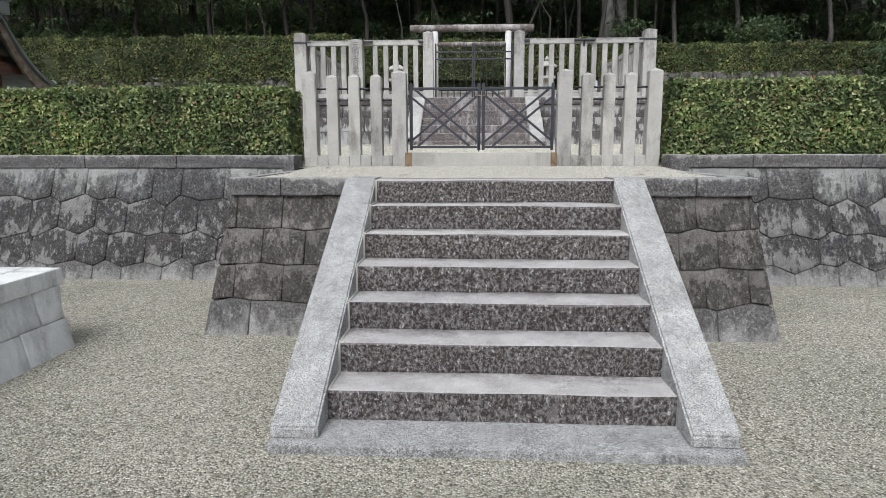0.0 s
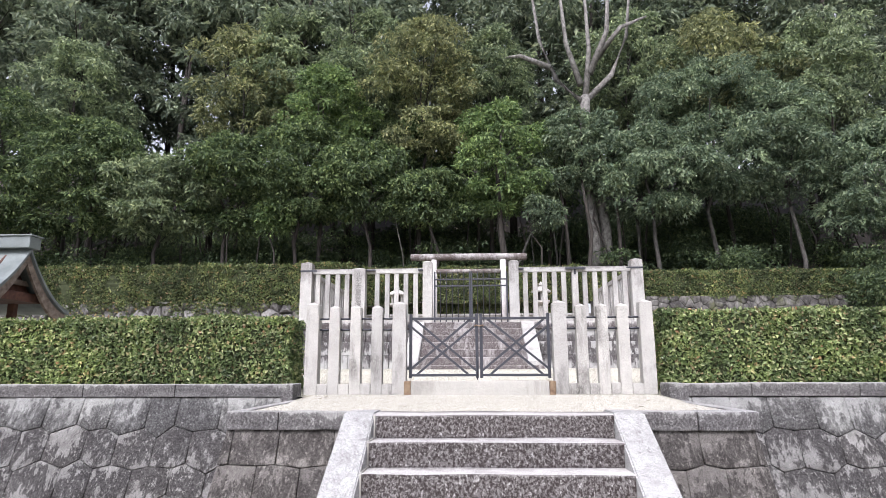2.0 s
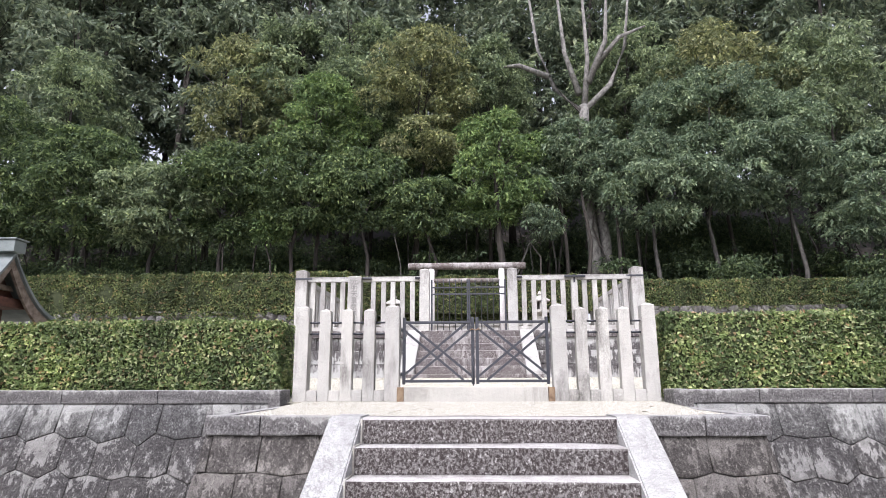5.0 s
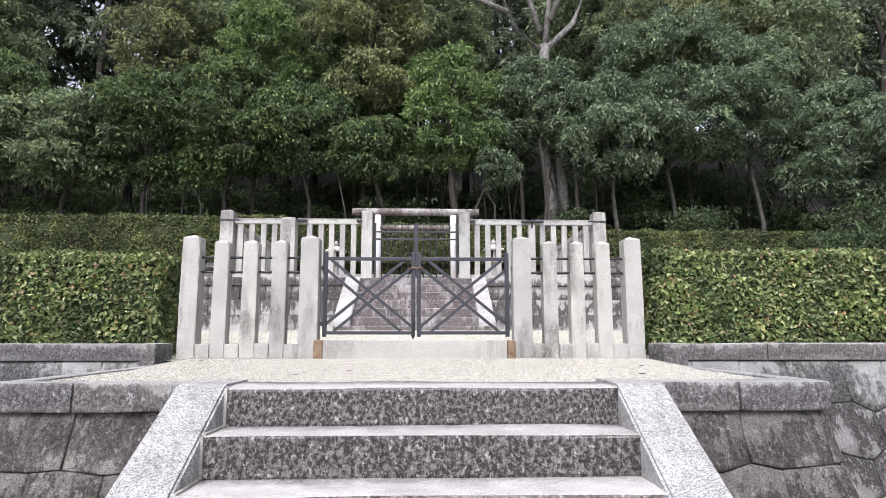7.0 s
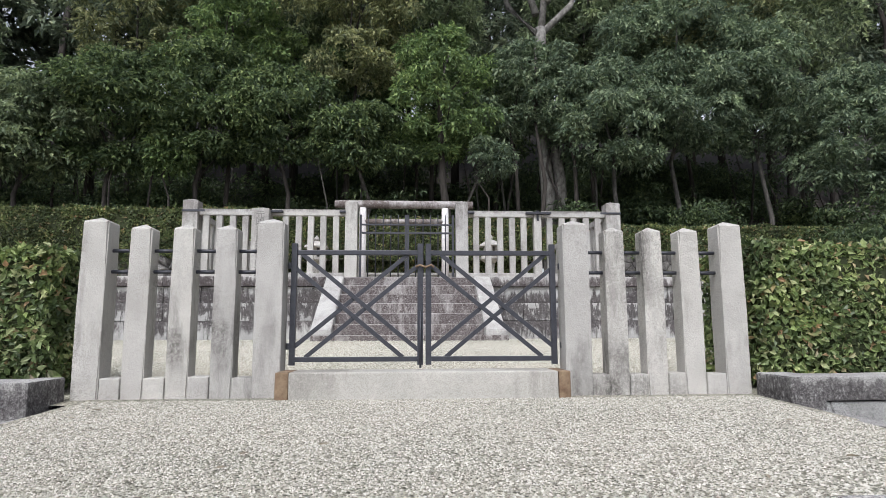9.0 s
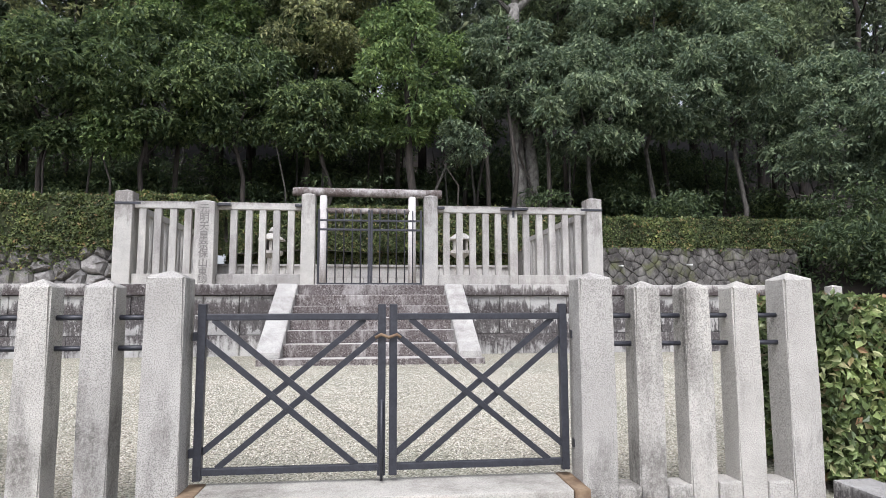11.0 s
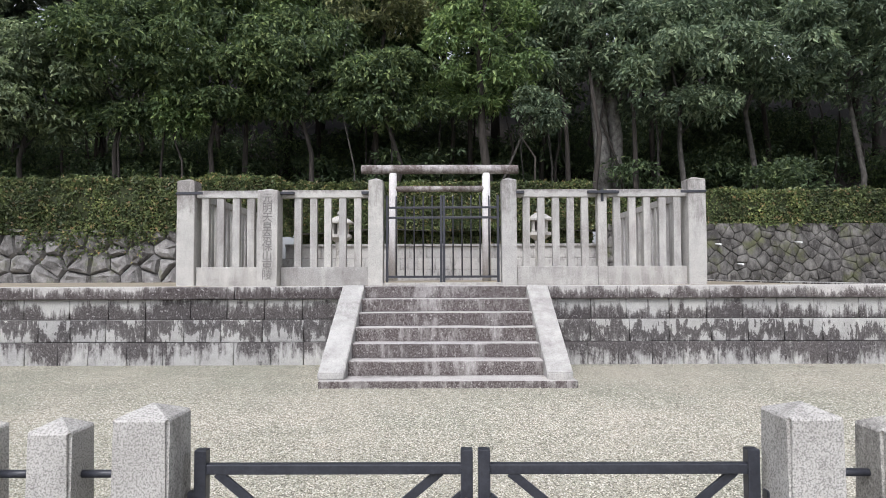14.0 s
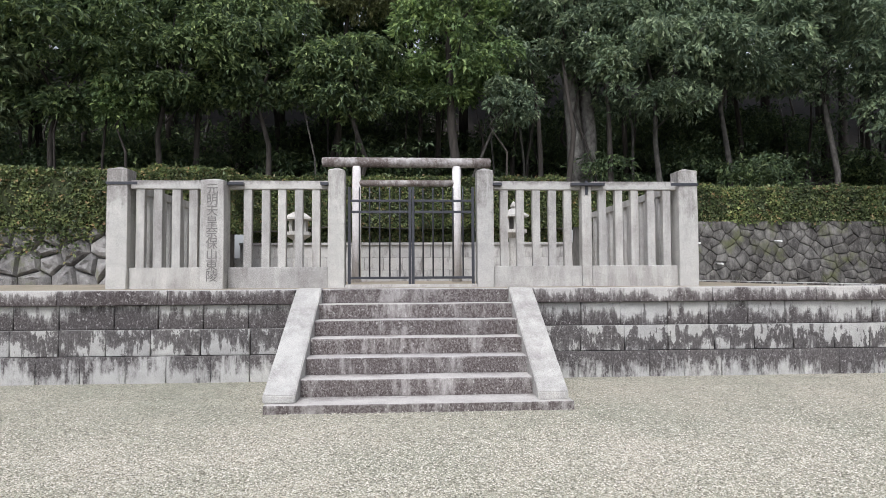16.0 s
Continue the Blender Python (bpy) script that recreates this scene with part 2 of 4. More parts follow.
COURT = gravel_mat("court_gravel", (0.47, 0.45, 0.372), (0.62, 0.597, 0.51), (0.2, 0.19, 0.155))
PEBBLE = pebble_mat("pebbles", [(0.0, (0.16, 0.152, 0.127)), (0.25, (0.36, 0.344, 0.288)), (0.7, (0.5, 0.48, 0.412)), (1.0, (0.64, 0.62, 0.56))])
COURT_PEBBLE = pebble_mat("court_pebbles", [(0.0, (0.22, 0.208, 0.17)), (0.25, (0.47, 0.448, 0.37)), (0.7, (0.63, 0.605, 0.515)), (1.0, (0.72, 0.7, 0.63))])
IRON = plain("painted_iron", (0.022, 0.024, 0.032), (0.038, 0.04, 0.05), 20, 0.42, 0.0, relief=0.12)
RUST = plain("rust_stain", (0.1, 0.055, 0.03), (0.3, 0.22, 0.14), 9, 0.9)
CONCRETE = granite("pale_concrete", (0.53, 0.51, 0.46), (0.43, 0.42, 0.375), (0.2, 0.185, 0.165), 0.3, 0.25, 0.25, 3.5)
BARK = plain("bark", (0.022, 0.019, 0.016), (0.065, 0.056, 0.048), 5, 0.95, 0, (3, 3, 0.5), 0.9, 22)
PALEBARK = plain("pale_bark", (0.06, 0.056, 0.05), (0.27, 0.26, 0.24), 5, 0.95, 0, (1.5, 1.5, 1.0), 0.9, 25)
GREYBARK = plain("grey_bark", (0.026, 0.024, 0.021), (0.12, 0.112, 0.1), 5, 0.95, 0, (1.5, 1.5, 1.0), 0.9, 25)
# Dark litter, blackened further to carry the shade under the trees.
SHADED_SOIL = plain("shaded_leaf_litter", (0.012, 0.01, 0.007), (0.035, 0.027, 0.02), 4, 0.98, 0, (1, 1, 1), 0.9, 30)
EARTH = plain("earth", (0.2, 0.17, 0.12), (0.34, 0.3, 0.23), 2, 0.98, 0, (1, 1, 1), 0.6, 40)
COPPER = plain("grey_green_sheet_metal", (0.12, 0.14, 0.138), (0.21, 0.235, 0.228), 3, 0.5, 0.3, relief=0.1)
WOOD = plain("weathered_wood", (0.1, 0.07, 0.05), (0.26, 0.21, 0.17), 3, 0.85, 0, (0.6, 4, 4), 0.5, 30)
REDWOOD = plain("red_brown_wood", (0.05, 0.02, 0.014), (0.12, 0.05, 0.03), 3, 0.8, 0, (0.6, 4, 4), 0.4, 30)
HEDGE = leaf_mat("hedge_leaves", [(0.0, (0.066, 0.1, 0.04)), (0.35, (0.17, 0.23, 0.092)), (0.7, (0.285, 0.36, 0.145)), (0.9, (0.5, 0.53, 0.29)), (1.0, (0.36, 0.22, 0.13))], 0.3, 0.34)
HEDGE2 = leaf_mat("dark_hedge_leaves", [(0.0, (0.06, 0.085, 0.036)), (0.5, (0.125, 0.165, 0.065)), (0.88, (0.23, 0.26, 0.11)), (1.0, (0.3, 0.2, 0.11))], 0.25, 0.42)
# Dark tone stands for shade among the inner twigs.
TWIG_SHADE = plain("shaded_hedge_inside", (0.02, 0.028, 0.01), (0.05, 0.06, 0.024), 9, 0.98)
# Low crowns darker, high crowns brighter and greyed: skylight and haze in the colour.
LEAF_A = leaf_mat("broad_leaves", [(0.0, (0.045, 0.075, 0.037)), (0.55, (0.112, 0.165, 0.073)), (1.0, (0.25, 0.315, 0.135))])
LEAF_H = leaf_mat("skylit_leaves", [(0.0, (0.12, 0.16, 0.1)), (0.55, (0.235, 0.3, 0.17)), (1.0, (0.38, 0.44, 0.26))])
LEAF_B = leaf_mat("olive_leaves", [(0.0, (0.14, 0.16, 0.085)), (0.6, (0.265, 0.295, 0.145)), (1.0, (0.42, 0.42, 0.22))])
LEAF_C = leaf_mat("bright_leaves", [(0.0, (0.1, 0.16, 0.065)), (0.6, (0.19, 0.28, 0.11)), (1.0, (0.31, 0.4, 0.155))])
LEAF_D = leaf_mat("blue_green_leaves", [(0.0, (0.095, 0.138, 0.092)), (0.6, (0.19, 0.255, 0.16)), (1.0, (0.32, 0.385, 0.245))])
# Paled and greyed so that the far foliage looks hazy.
LEAF_E = leaf_mat("hazy_leaves", [(0.0, (0.12, 0.155, 0.11)), (0.7, (0.225, 0.275, 0.19)), (1.0, (0.33, 0.37, 0.25))])
# Understorey shade is put into this darker leaf colour.
LEAF_SHADED = leaf_mat("shaded_undergrowth_leaves", [(0.0, (0.045, 0.072, 0.036)), (0.7, (0.092, 0.135, 0.066)), (1.0, (0.18, 0.22, 0.1))])

# ---- mesh helpers ----


def part(name, bm, mat, parent=None, label=""):
    me = bpy.data.meshes.new(name)
    bm.to_mesh(me)
    bm.free()
    me.materials.append(mat)
    ob = new(name, me)
    ob.parent = parent
    return tagged(ob, label)


def thing(name, label, category, group="", kind="", at=(0, 0, 0)):
    ob = new(name)
    ob.empty_display_size = 0.1
    ob.location = at
    return tagged(ob, label, category, group, kind)


def box_bm(x0, x1, y0, y1, z0, z1, bevel=0.012, wear=0.0, cuts=0):
    bm = bmesh.new()
    bmesh.ops.create_cube(bm, size=1)
    for v in bm.verts:
        v.co = ((x0 + x1) / 2 + v.co.x * (x1 - x0), (y0 + y1) / 2 + v.co.y * (y1 - y0), (z0 + z1) / 2 + v.co.z * (z1 - z0))
    if bevel:
        bmesh.ops.bevel(bm, geom=bm.edges[:], offset=bevel, segments=2, affect="EDGES", profile=0.6)
    if cuts:
        long = [e for e in bm.edges if e.calc_length() > 0.35]
        bmesh.ops.subdivide_edges(bm, edges=long, cuts=cuts, use_grid_fill=True)
    if wear:
        for v in bm.verts:
            v.co += noise.noise_vector(v.co * 5.0) * wear
    return bm


def fast_mesh(name, verts, tris, mat, parent=None, smooth=False):
    me = bpy.data.meshes.new(name)
    me.vertices.add(len(verts))
    me.vertices.foreach_set("co", np.asarray(verts, np.float32).ravel())
    me.loops.add(len(tris) * 3)
    me.loops.foreach_set("vertex_index", np.asarray(tris, np.int32).ravel())
    me.polygons.add(len(tris))
    me.polygons.foreach_set("loop_start", np.arange(0, len(tris) * 3, 3, dtype=np.int32))
    me.polygons.foreach_set("use_smooth", np.full(len(tris), smooth))
    me.update(calc_edges=True)
    me.materials.append(mat)
    ob = new(name, me)
    ob.parent = parent
    return ob


def unit(a):
    return a / np.maximum(np.linalg.norm(a, axis=1, keepdims=True), 1e-6)


def leaves(c, along, up, length, width):
    """Folded four-point leaves: base, two sides, tip."""
    n = len(c)
    side = unit(np.cross(along, up))
    top = unit(np.cross(side, along))
    length, width = np.asarray(length).reshape(-1, 1), np.asarray(width).reshape(-1, 1)
    mid = c + along * length * 0.45 + top * width * 0.25
    v = np.stack([c, mid + side * width * 0.5, c + along * length - top * length * 0.12, mid - side * width * 0.5], 1).reshape(-1, 3)
    k = np.arange(n)[:, None] * 4
    t = np.concatenate([k + [0, 1, 2], k + [0, 2, 3]], 1).reshape(-1, 3)
    return v, t


def tube_bm(points, radii, sides=8, bm=None, rough=0.0):
    bm = bm or bmesh.new()
    pts = [Vector(p) for p in points]
    last = None
    for i, (p, r) in enumerate(zip(pts, radii)):
        d = (pts[min(i + 1, len(pts) - 1)] - pts[max(i - 1, 0)]).normalized()
        a = d.orthogonal().normalized() if abs(d.z) < 0.9 else Vector((1, 0, 0)).cross(d).normalized()
        b = d.cross(a)
        ring = []
        for k in range(sides):
            w = 2 * math.pi * k / sides
            q = r * (1 + rough * noise.noise(Vector((k * 1.7, i * 0.9, p.x))))
            ring.append(bm.verts.new(p + (a * math.cos(w) + b * math.sin(w)) * q))
        if last:
            for k in range(sides):
                f = bm.faces.new((last[k], last[(k + 1) % sides], ring[(k + 1) % sides], ring[k]))
                f.smooth = True
        else:
            bm.faces.new(ring[::-1])
        last = ring
    bm.faces.new(last)
    return bm


def clip(poly, a, b, c):
    """The part of a polygon where a*u + b*w <= c."""
    out = []
    for i, p in enumerate(poly):
        q = poly[(i + 1) % len(poly)]
        dp, dq = a * p[0] + b * p[1] - c, a * q[0] + b * q[1] - c
        if dp <= 0:
            out.append(p)
        if dp * dq < 0:
            s = dp / (dp - dq)
            out.append((p[0] + s * (q[0] - p[0]), p[1] + s * (q[1] - p[1])))
    return out


def cells(seeds, u0, u1, w0, w1, reach):
    """Voronoi cells of the seeds within a rectangle."""
    made = []
    for s in seeds:
        poly = [(u0, w0), (u1, w0), (u1, w1), (u0, w1)]
        for o in seeds:
            if o is s or abs(o[0] - s[0]) > reach or abs(o[1] - s[1]) > reach:
                continue
            a, b = o[0] - s[0], o[1] - s[1]
            poly = clip(poly, a, b, (o[0] ** 2 + o[1] ** 2 - s[0] ** 2 - s[1] ** 2) / 2)
            if len(poly) < 3:
                break
        if len(poly) >= 3:
            made.append(poly)
    return made


def stone_piece(name, poly, place, mat, parent, joint=0.008, proud=0.02, round_=0.02, rise=0.02, pick=random, smooth=True):
    """One wall stone: its outline shrunk by the joint, a worn edge and an uneven face. place(u, w, d) gives the point d outside the wall."""
    cu, cw = sum(p[0] for p in poly) / len(poly), sum(p[1] for p in poly) / len(poly)
    size = min(max(p[0] for p in poly) - min(p[0] for p in poly), max(p[1] for p in poly) - min(p[1] for p in poly))
    lift = pick.uniform(0, proud)

    def ring(shrink, d, shake):
        out = []
        for u, w in poly:
            du, dw = cu - u, cw - w
            n = math.hypot(du, dw) or 1
            s = min(shrink * 1.3, n * 0.6)
            out.append(place(u + du / n * s, w + dw / n * s, d + pick.uniform(-shake, shake)))
        return out

    n = len(poly)
    v = ring(joint, -0.05, 0) + ring(joint, lift, 0) + ring(joint + round_, lift + rise * 0.7, rise * 0.2)
    v += ring(joint + round_ + size * 0.2, lift + rise, rise * 0.35) + [place(cu, cw, lift + rise * pick.uniform(0.8, 1.3))]
    f = []
    for k in range(3):
        f += [(k * n + i, k * n + (i + 1) % n, (k + 1) * n + (i + 1) % n, (k + 1) * n + i) for i in range(n)]
    f += [(3 * n + i, 3 * n + (i + 1) % n, 4 * n) for i in range(n)]
    me = bpy.data.meshes.new(name)
    me.from_pydata([tuple(p) for p in v], [], f)
    me.polygons.foreach_set("use_smooth", [smooth] * len(f))
    me.materials.append(mat)
    ob = new(name, me)
    ob.parent = parent
    return ob


def grid_mesh(name, xs, ys, height, mat, parent=None):
    v = [(x, y, height(x, y)) for y in ys for x in xs]
    w = len(xs)
    f = [(j * w + i, j * w + i + 1, (j + 1) * w + i + 1, (j + 1) * w + i) for j in range(len(ys) - 1) for i in range(w - 1)]
    me = bpy.data.meshes.new(name)
    me.from_pydata(v, [], f)
    me.polygons.foreach_set("use_smooth", [True] * len(f))
    me.materials.append(mat)
    ob = new(name, me)
    ob.parent = parent
    return ob

# ---- ground ----
pick = random.Random(3)


def yard_z(x, y):
    return 1.33 + max(0.0, min(y, 13.2) - 7.8) * 0.062


def landing_z(y):
    return 1.292 + 0.005 * (y - 5.1) + 0.031 * np.maximum(0, y - 6.6)


def hill_z(x, y):
    back = max(0.0, y - 26.0)
    z = 4.3 + 0.3 * min(back, 5) + 0.62 * max(0.0, min(back, 28) - 5) - 0.25 * max(0.0, back - 30)
    side = max(0.0, x - 14.5)
    return z + 0.25 * noise.noise(Vector((x * 0.3, y * 0.3, 0))) - 0.12 * min(side, 6)


def fore_z(y):
    return -0.0145 * min(7.0, max(0.0, 4.85 - y))


far = [-400, -120, -40, -12, -6, 0, 6, 12, 40, 120, 400]
ground = grid_mesh("ground", far, [-400, -100, -30, -8, 0, 4.85, 8, 60, 400], lambda x, y: fore_z(y), GRAVEL)
tagged(ground, "pale grey gravel forecourt, raked and level", "gravel ground", kind="structure")
steps_x = [-30, -20, -12, -8, -4, 0, 4, 8, 10, 12, 14, 17, 22, 30]
yard = grid_mesh("yard", steps_x, [7.72, 9, 10, 11, 12, 13, 14, 15, 16, 18, 20, 22, 24, 27], yard_z, COURT)
tagged(yard, "beige gravel court between the two stone walls", "gravel court", kind="structure")
landing = grid_mesh("landing", [-1.9, -1, 0, 1, 2, 2.54], [5.3, 5.8, 6.2, 6.6, 7, 7.9], lambda x, y: float(landing_z(y)), GRAVEL)
tagged(landing, "beige gravel landing in front of the iron gate", "gravel landing", kind="structure")
terrace = part("terrace", box_bm(-30, 7.5, 15.2, 27.0, 1.2, 2.765, 0), EARTH)
tagged(terrace, "swept earth terrace in front of the stone fence", "terrace", kind="structure")
# The slope's colour includes the shade below the crowns.
hill = grid_mesh("hillside", [-90, -60, -40] + list(range(-30, 31, 2)) + [40, 60, 90], [25.7, 26.5] + list(range(28, 60, 2)) + [70, 90], hill_z, SHADED_SOIL)
tagged(hill, "dark wooded hillside covered with leaf litter", "hillside", kind="structure")

# ---- lower retaining wall ----


def courses(u0, u1, levels, step, wave, tall=0.0):
    """Coursed stones with wavy beds: each outline takes in the joints of the courses above and below."""
    def bed(k, u):
        if k in (0, len(levels) - 1):
            return levels[k]
        return levels[k] + wave * noise.noise(Vector((u * 4.1, k * 9.3, u0)))

    joints = []
    for k in range(len(levels) - 1):
        row, u = [u0], u0 + step * (0.5 if k % 2 else 1.0)
        while u < u1 - step * 0.35:
            row.append(u + pick.uniform(-0.18, 0.18) * step)
            u += step
        joints.append(row + [u1])
    out = []
    for k, row in enumerate(joints):
        under, over = (joints[k - 1] if k else []), (joints[k + 1] if k + 1 < len(joints) else [])
        foot, crown = (tall if k else 0.0), (tall if k + 2 < len(levels) else 0.0)
        for a, b in zip(row, row[1:]):
            low = [a] + [u for u in under if a + 0.03 < u < b - 0.03] + [b]
            top = [b] + [u for u in reversed(over) if a + 0.03 < u < b - 0.03] + [a]
            poly = [(u, bed(k, u) + (foot if u in (a, b) else -foot)) for u in low]
            poly += [(u, bed(k + 1, u) + (-crown if u in (a, b) else crown)) for u in top]
            out.append((k, poly))
    return out


def lower_wall(name, x0, x1):
    w = new(name)
    tagged(w, "dark weathered granite retaining wall of polygonal stones", "retaining wall", kind="structure")

    def place(u, v, d):
        return (u, 7.0 + 0.4 * v - d, v)

    bm = bmesh.new()
    sec = [(7.06, -0.1), (7.6, 1.34), (7.95, 1.34), (7.95, -0.1)]
    a, b = [bm.verts.new((x0, y, z)) for y, z in sec], [bm.verts.new((x1, y, z)) for y, z in sec]
    bm.faces.new(a)
    bm.faces.new(b[::-1])
    for i in range(4):
        bm.faces.new((a[i], b[i], b[(i + 1) % 4], a[(i + 1) % 4]))
    bmesh.ops.recalc_face_normals(bm, faces=bm.faces[:])
    part("core", bm, MORTAR, w, "dark recessed joints")
    for k, poly in courses(x0, x1, [-0.03, 0.2, 0.55, 0.95, 1.335], 0.45, 0.09, 0.035):
        stone_piece("stone", poly, place, (FOOT, WALL, WALL, WALL_TOP)[k], w, 0.003, 0.012, 0.009, 0.009, pick)
    x = x0
    while x < x1 - 0.01:
        e = min(x + pick.uniform(0.9, 1.4), x1)
        if x1 - e < 0.4:
            e = x1
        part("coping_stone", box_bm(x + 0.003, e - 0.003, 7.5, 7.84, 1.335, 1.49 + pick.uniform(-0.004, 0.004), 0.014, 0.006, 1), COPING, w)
        x = e


lower_wall("wall_lower_west", -9.5, -2.05)
lower_wall("wall_lower_east", 2.58, 9.5)

# ---- stair landing with its battered flanks ----
flank = new("landing_base")
tagged(flank, "battered base of dark polygonal granite blocks under the landing", "landing base", kind="structure")
bm = bmesh.new()
low = [bm.verts.new(p) for p in ((-2.05, 4.9, -0.1), (2.67, 4.9, -0.1), (2.67, 7.6, -0.1), (-2.05, 7.6, -0.1))]
top = [bm.verts.new(p) for p in ((-1.93, 5.38, 1.16), (2.54, 5.38, 1.16), (2.54, 7.6, 1.16), (-1.93, 7.6, 1.16))]
bm.faces.new(low[::-1])
bm.faces.new(top)
for i in range(4):
    bm.faces.new((low[i], low[(i + 1) % 4], top[(i + 1) % 4], top[i]))
part("core", bm, MORTAR, flank, "dark recessed joints")


def flank_place(u, v, d):
    return (u, 4.85 + 0.39 * v - d, v)


for u0, u1 in ((-2.09, -0.7), (1.45, 2.71)):
    for k, poly in courses(u0, u1, [-0.03, 0.27, 0.57, 0.86, 1.16], 0.42, 0.04, 0.012):
        poly = clip(poly, -1, 0.11, 2.09)
        poly = clip(poly, 1, 0.11, 2.71)
        if len(poly) > 2:
            stone_piece("stone", poly, flank_place, FLANK if k else FOOT, flank, 0.0028, 0.01, 0.008, 0.008, pick)
for sgn, x0 in ((-1, -2.07), (1, 2.69)):
    def side_place(u, v, d, sgn=sgn, x0=x0):
        return (x0 - sgn * 0.11 * v + sgn * d, u, v)

    for k, poly in courses(4.85, 7.2, [-0.03, 0.27, 0.57, 0.86, 1.16], 0.42, 0.04, 0.012):
        poly = clip(poly, -1, 0.39, -4.87)
        if len(poly) > 2:
            poly = poly[::-1] if sgn < 0 else poly
            stone_piece("stone", poly, side_place, FLANK, flank, 0.0028, 0.01, 0.008, 0.008, pick)
for a, b, c, d in ((-1.965, -1.5, 5.25, 5.44), (-1.495, -0.876, 5.25, 5.44), (1.625, 2.1, 5.25, 5.44), (2.105, 2.605, 5.25, 5.44)):
    part("coping_stone", box_bm(a, b, c, d, 1.155, 1.312, 0.016, 0.008, 2), COPING, flank)
for a, b in ((-1.965, -1.85), (2.49, 2.605)):
    part("coping_stone", box_bm(a, b, 5.445, 6.6, 1.155, 1.312, 0.014, 0.006, 1), COPING, flank)
    part("coping_stone", box_bm(a, b, 6.605, 7.49, 1.155, 1.312, 0.014, 0.006, 1), COPING, flank)


def stringer_bm(x0, x1, prof):
    bm = bmesh.new()
    a, b = [bm.verts.new((x0, y, z)) for y, z in prof], [bm.verts.new((x1, y, z)) for y, z in prof]
    bm.faces.new(a)
    bm.faces.new(b[::-1])
    n = len(prof)
    for i in range(n):
        bm.faces.new((a[i], b[i], b[(i + 1) % n], a[(i + 1) % n]))
    bmesh.ops.recalc_face_normals(bm, faces=bm.faces[:])
    bmesh.ops.bevel(bm, geom=bm.edges[:], offset=0.012, segments=2, affect="EDGES")
    return bm


# ---- lower stairs: seven risers on a base slab ----
stair = thing("stone_staircase", "weathered granite staircase with seven worn steps and sloping side slabs", "staircase")
part("base_slab", box_bm(-0.87, 1.61, 2.88, 3.5, -0.12, 0.027, 0.014, 0.008, 3), STRINGER, stair)
for i in range(1, 8):
    y, z = 5.0 - 0.3 * (7 - i), 1.305 - 0.184 * (7 - i)
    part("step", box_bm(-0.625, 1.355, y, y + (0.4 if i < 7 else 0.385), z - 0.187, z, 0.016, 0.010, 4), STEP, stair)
prof = [(2.95, 0.022), (2.95, 0.09), (5.04, 1.318), (5.44, 1.318), (5.44, 0.9), (3.7, 0.022)]
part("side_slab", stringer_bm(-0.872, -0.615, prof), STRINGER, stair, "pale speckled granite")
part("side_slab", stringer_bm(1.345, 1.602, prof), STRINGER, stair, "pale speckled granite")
for i in range(2, 8):
    y, z = 5.0 - 0.3 * (7 - i), 1.305 - 0.184 * (7 - i)
    part("mortar_bead", box_bm(-0.618, -0.602, y - 0.01, y + 0.004, z - 0.184, z - 0.004, 0.002), CONCRETE, stair, "pale mortar bead")
    part("mortar_bead", box_bm(-0.618, -0.6, y - 0.285, y - 0.004, z - 0.186, z - 0.176, 0.002), CONCRETE, stair, "pale mortar bead")
part("stair_core", box_bm(-0.86, 1.59, 4.9, 5.25, -0.05, 1.1, 0), MORTAR, stair, "dark core")

# ---- low basin wall beside the stairs ----
basin = thing("stone_planter", "low pale granite block enclosure filled with gravel", "planter")


def basin_place(u, v, d):
    return (-3.0 - 0.22 * v + d, u, v)


part("fill", box_bm(-9, -3.21, -3, 4.4, -0.05, 0.58, 0), GRAVEL, basin, "grey gravel fill")
for k, (w0, w1) in enumerate(((-0.12, 0.24), (0.24, 0.5))):
    y = -3.0 + 0.23 * k
    while y < 4.49:
        e = min(y + 0.5, 4.52 - 0.03 * k)
        if e - y > 0.05:
            stone_piece("block", [(y, w0), (e, w0), (e, w1), (y, w1)], basin_place, BASIN, basin, 0.004, 0.004, 0.01, 0.006, pick)
        y = e if e - y > 0.05 else 9
part("rear_face", box_bm(-9, -3.07, 4.32, 4.5, -0.1, 0.5, 0.01), BASIN, basin)
part("coping_stone", box_bm(-3.35, -3.07, 2.2, 4.54, 0.5, 0.635, 0.012, 0.004, 2), BASIN, basin)
part("coping_stone", box_bm(-3.35, -3.07, -3.0, 2.195, 0.5, 0.635, 0.012, 0.004, 2), BASIN, basin)
part("coping_stone", box_bm(-9, -3.355, 4.28, 4.54, 0.5, 0.635, 0.012, 0.004, 2), BASIN, basin)

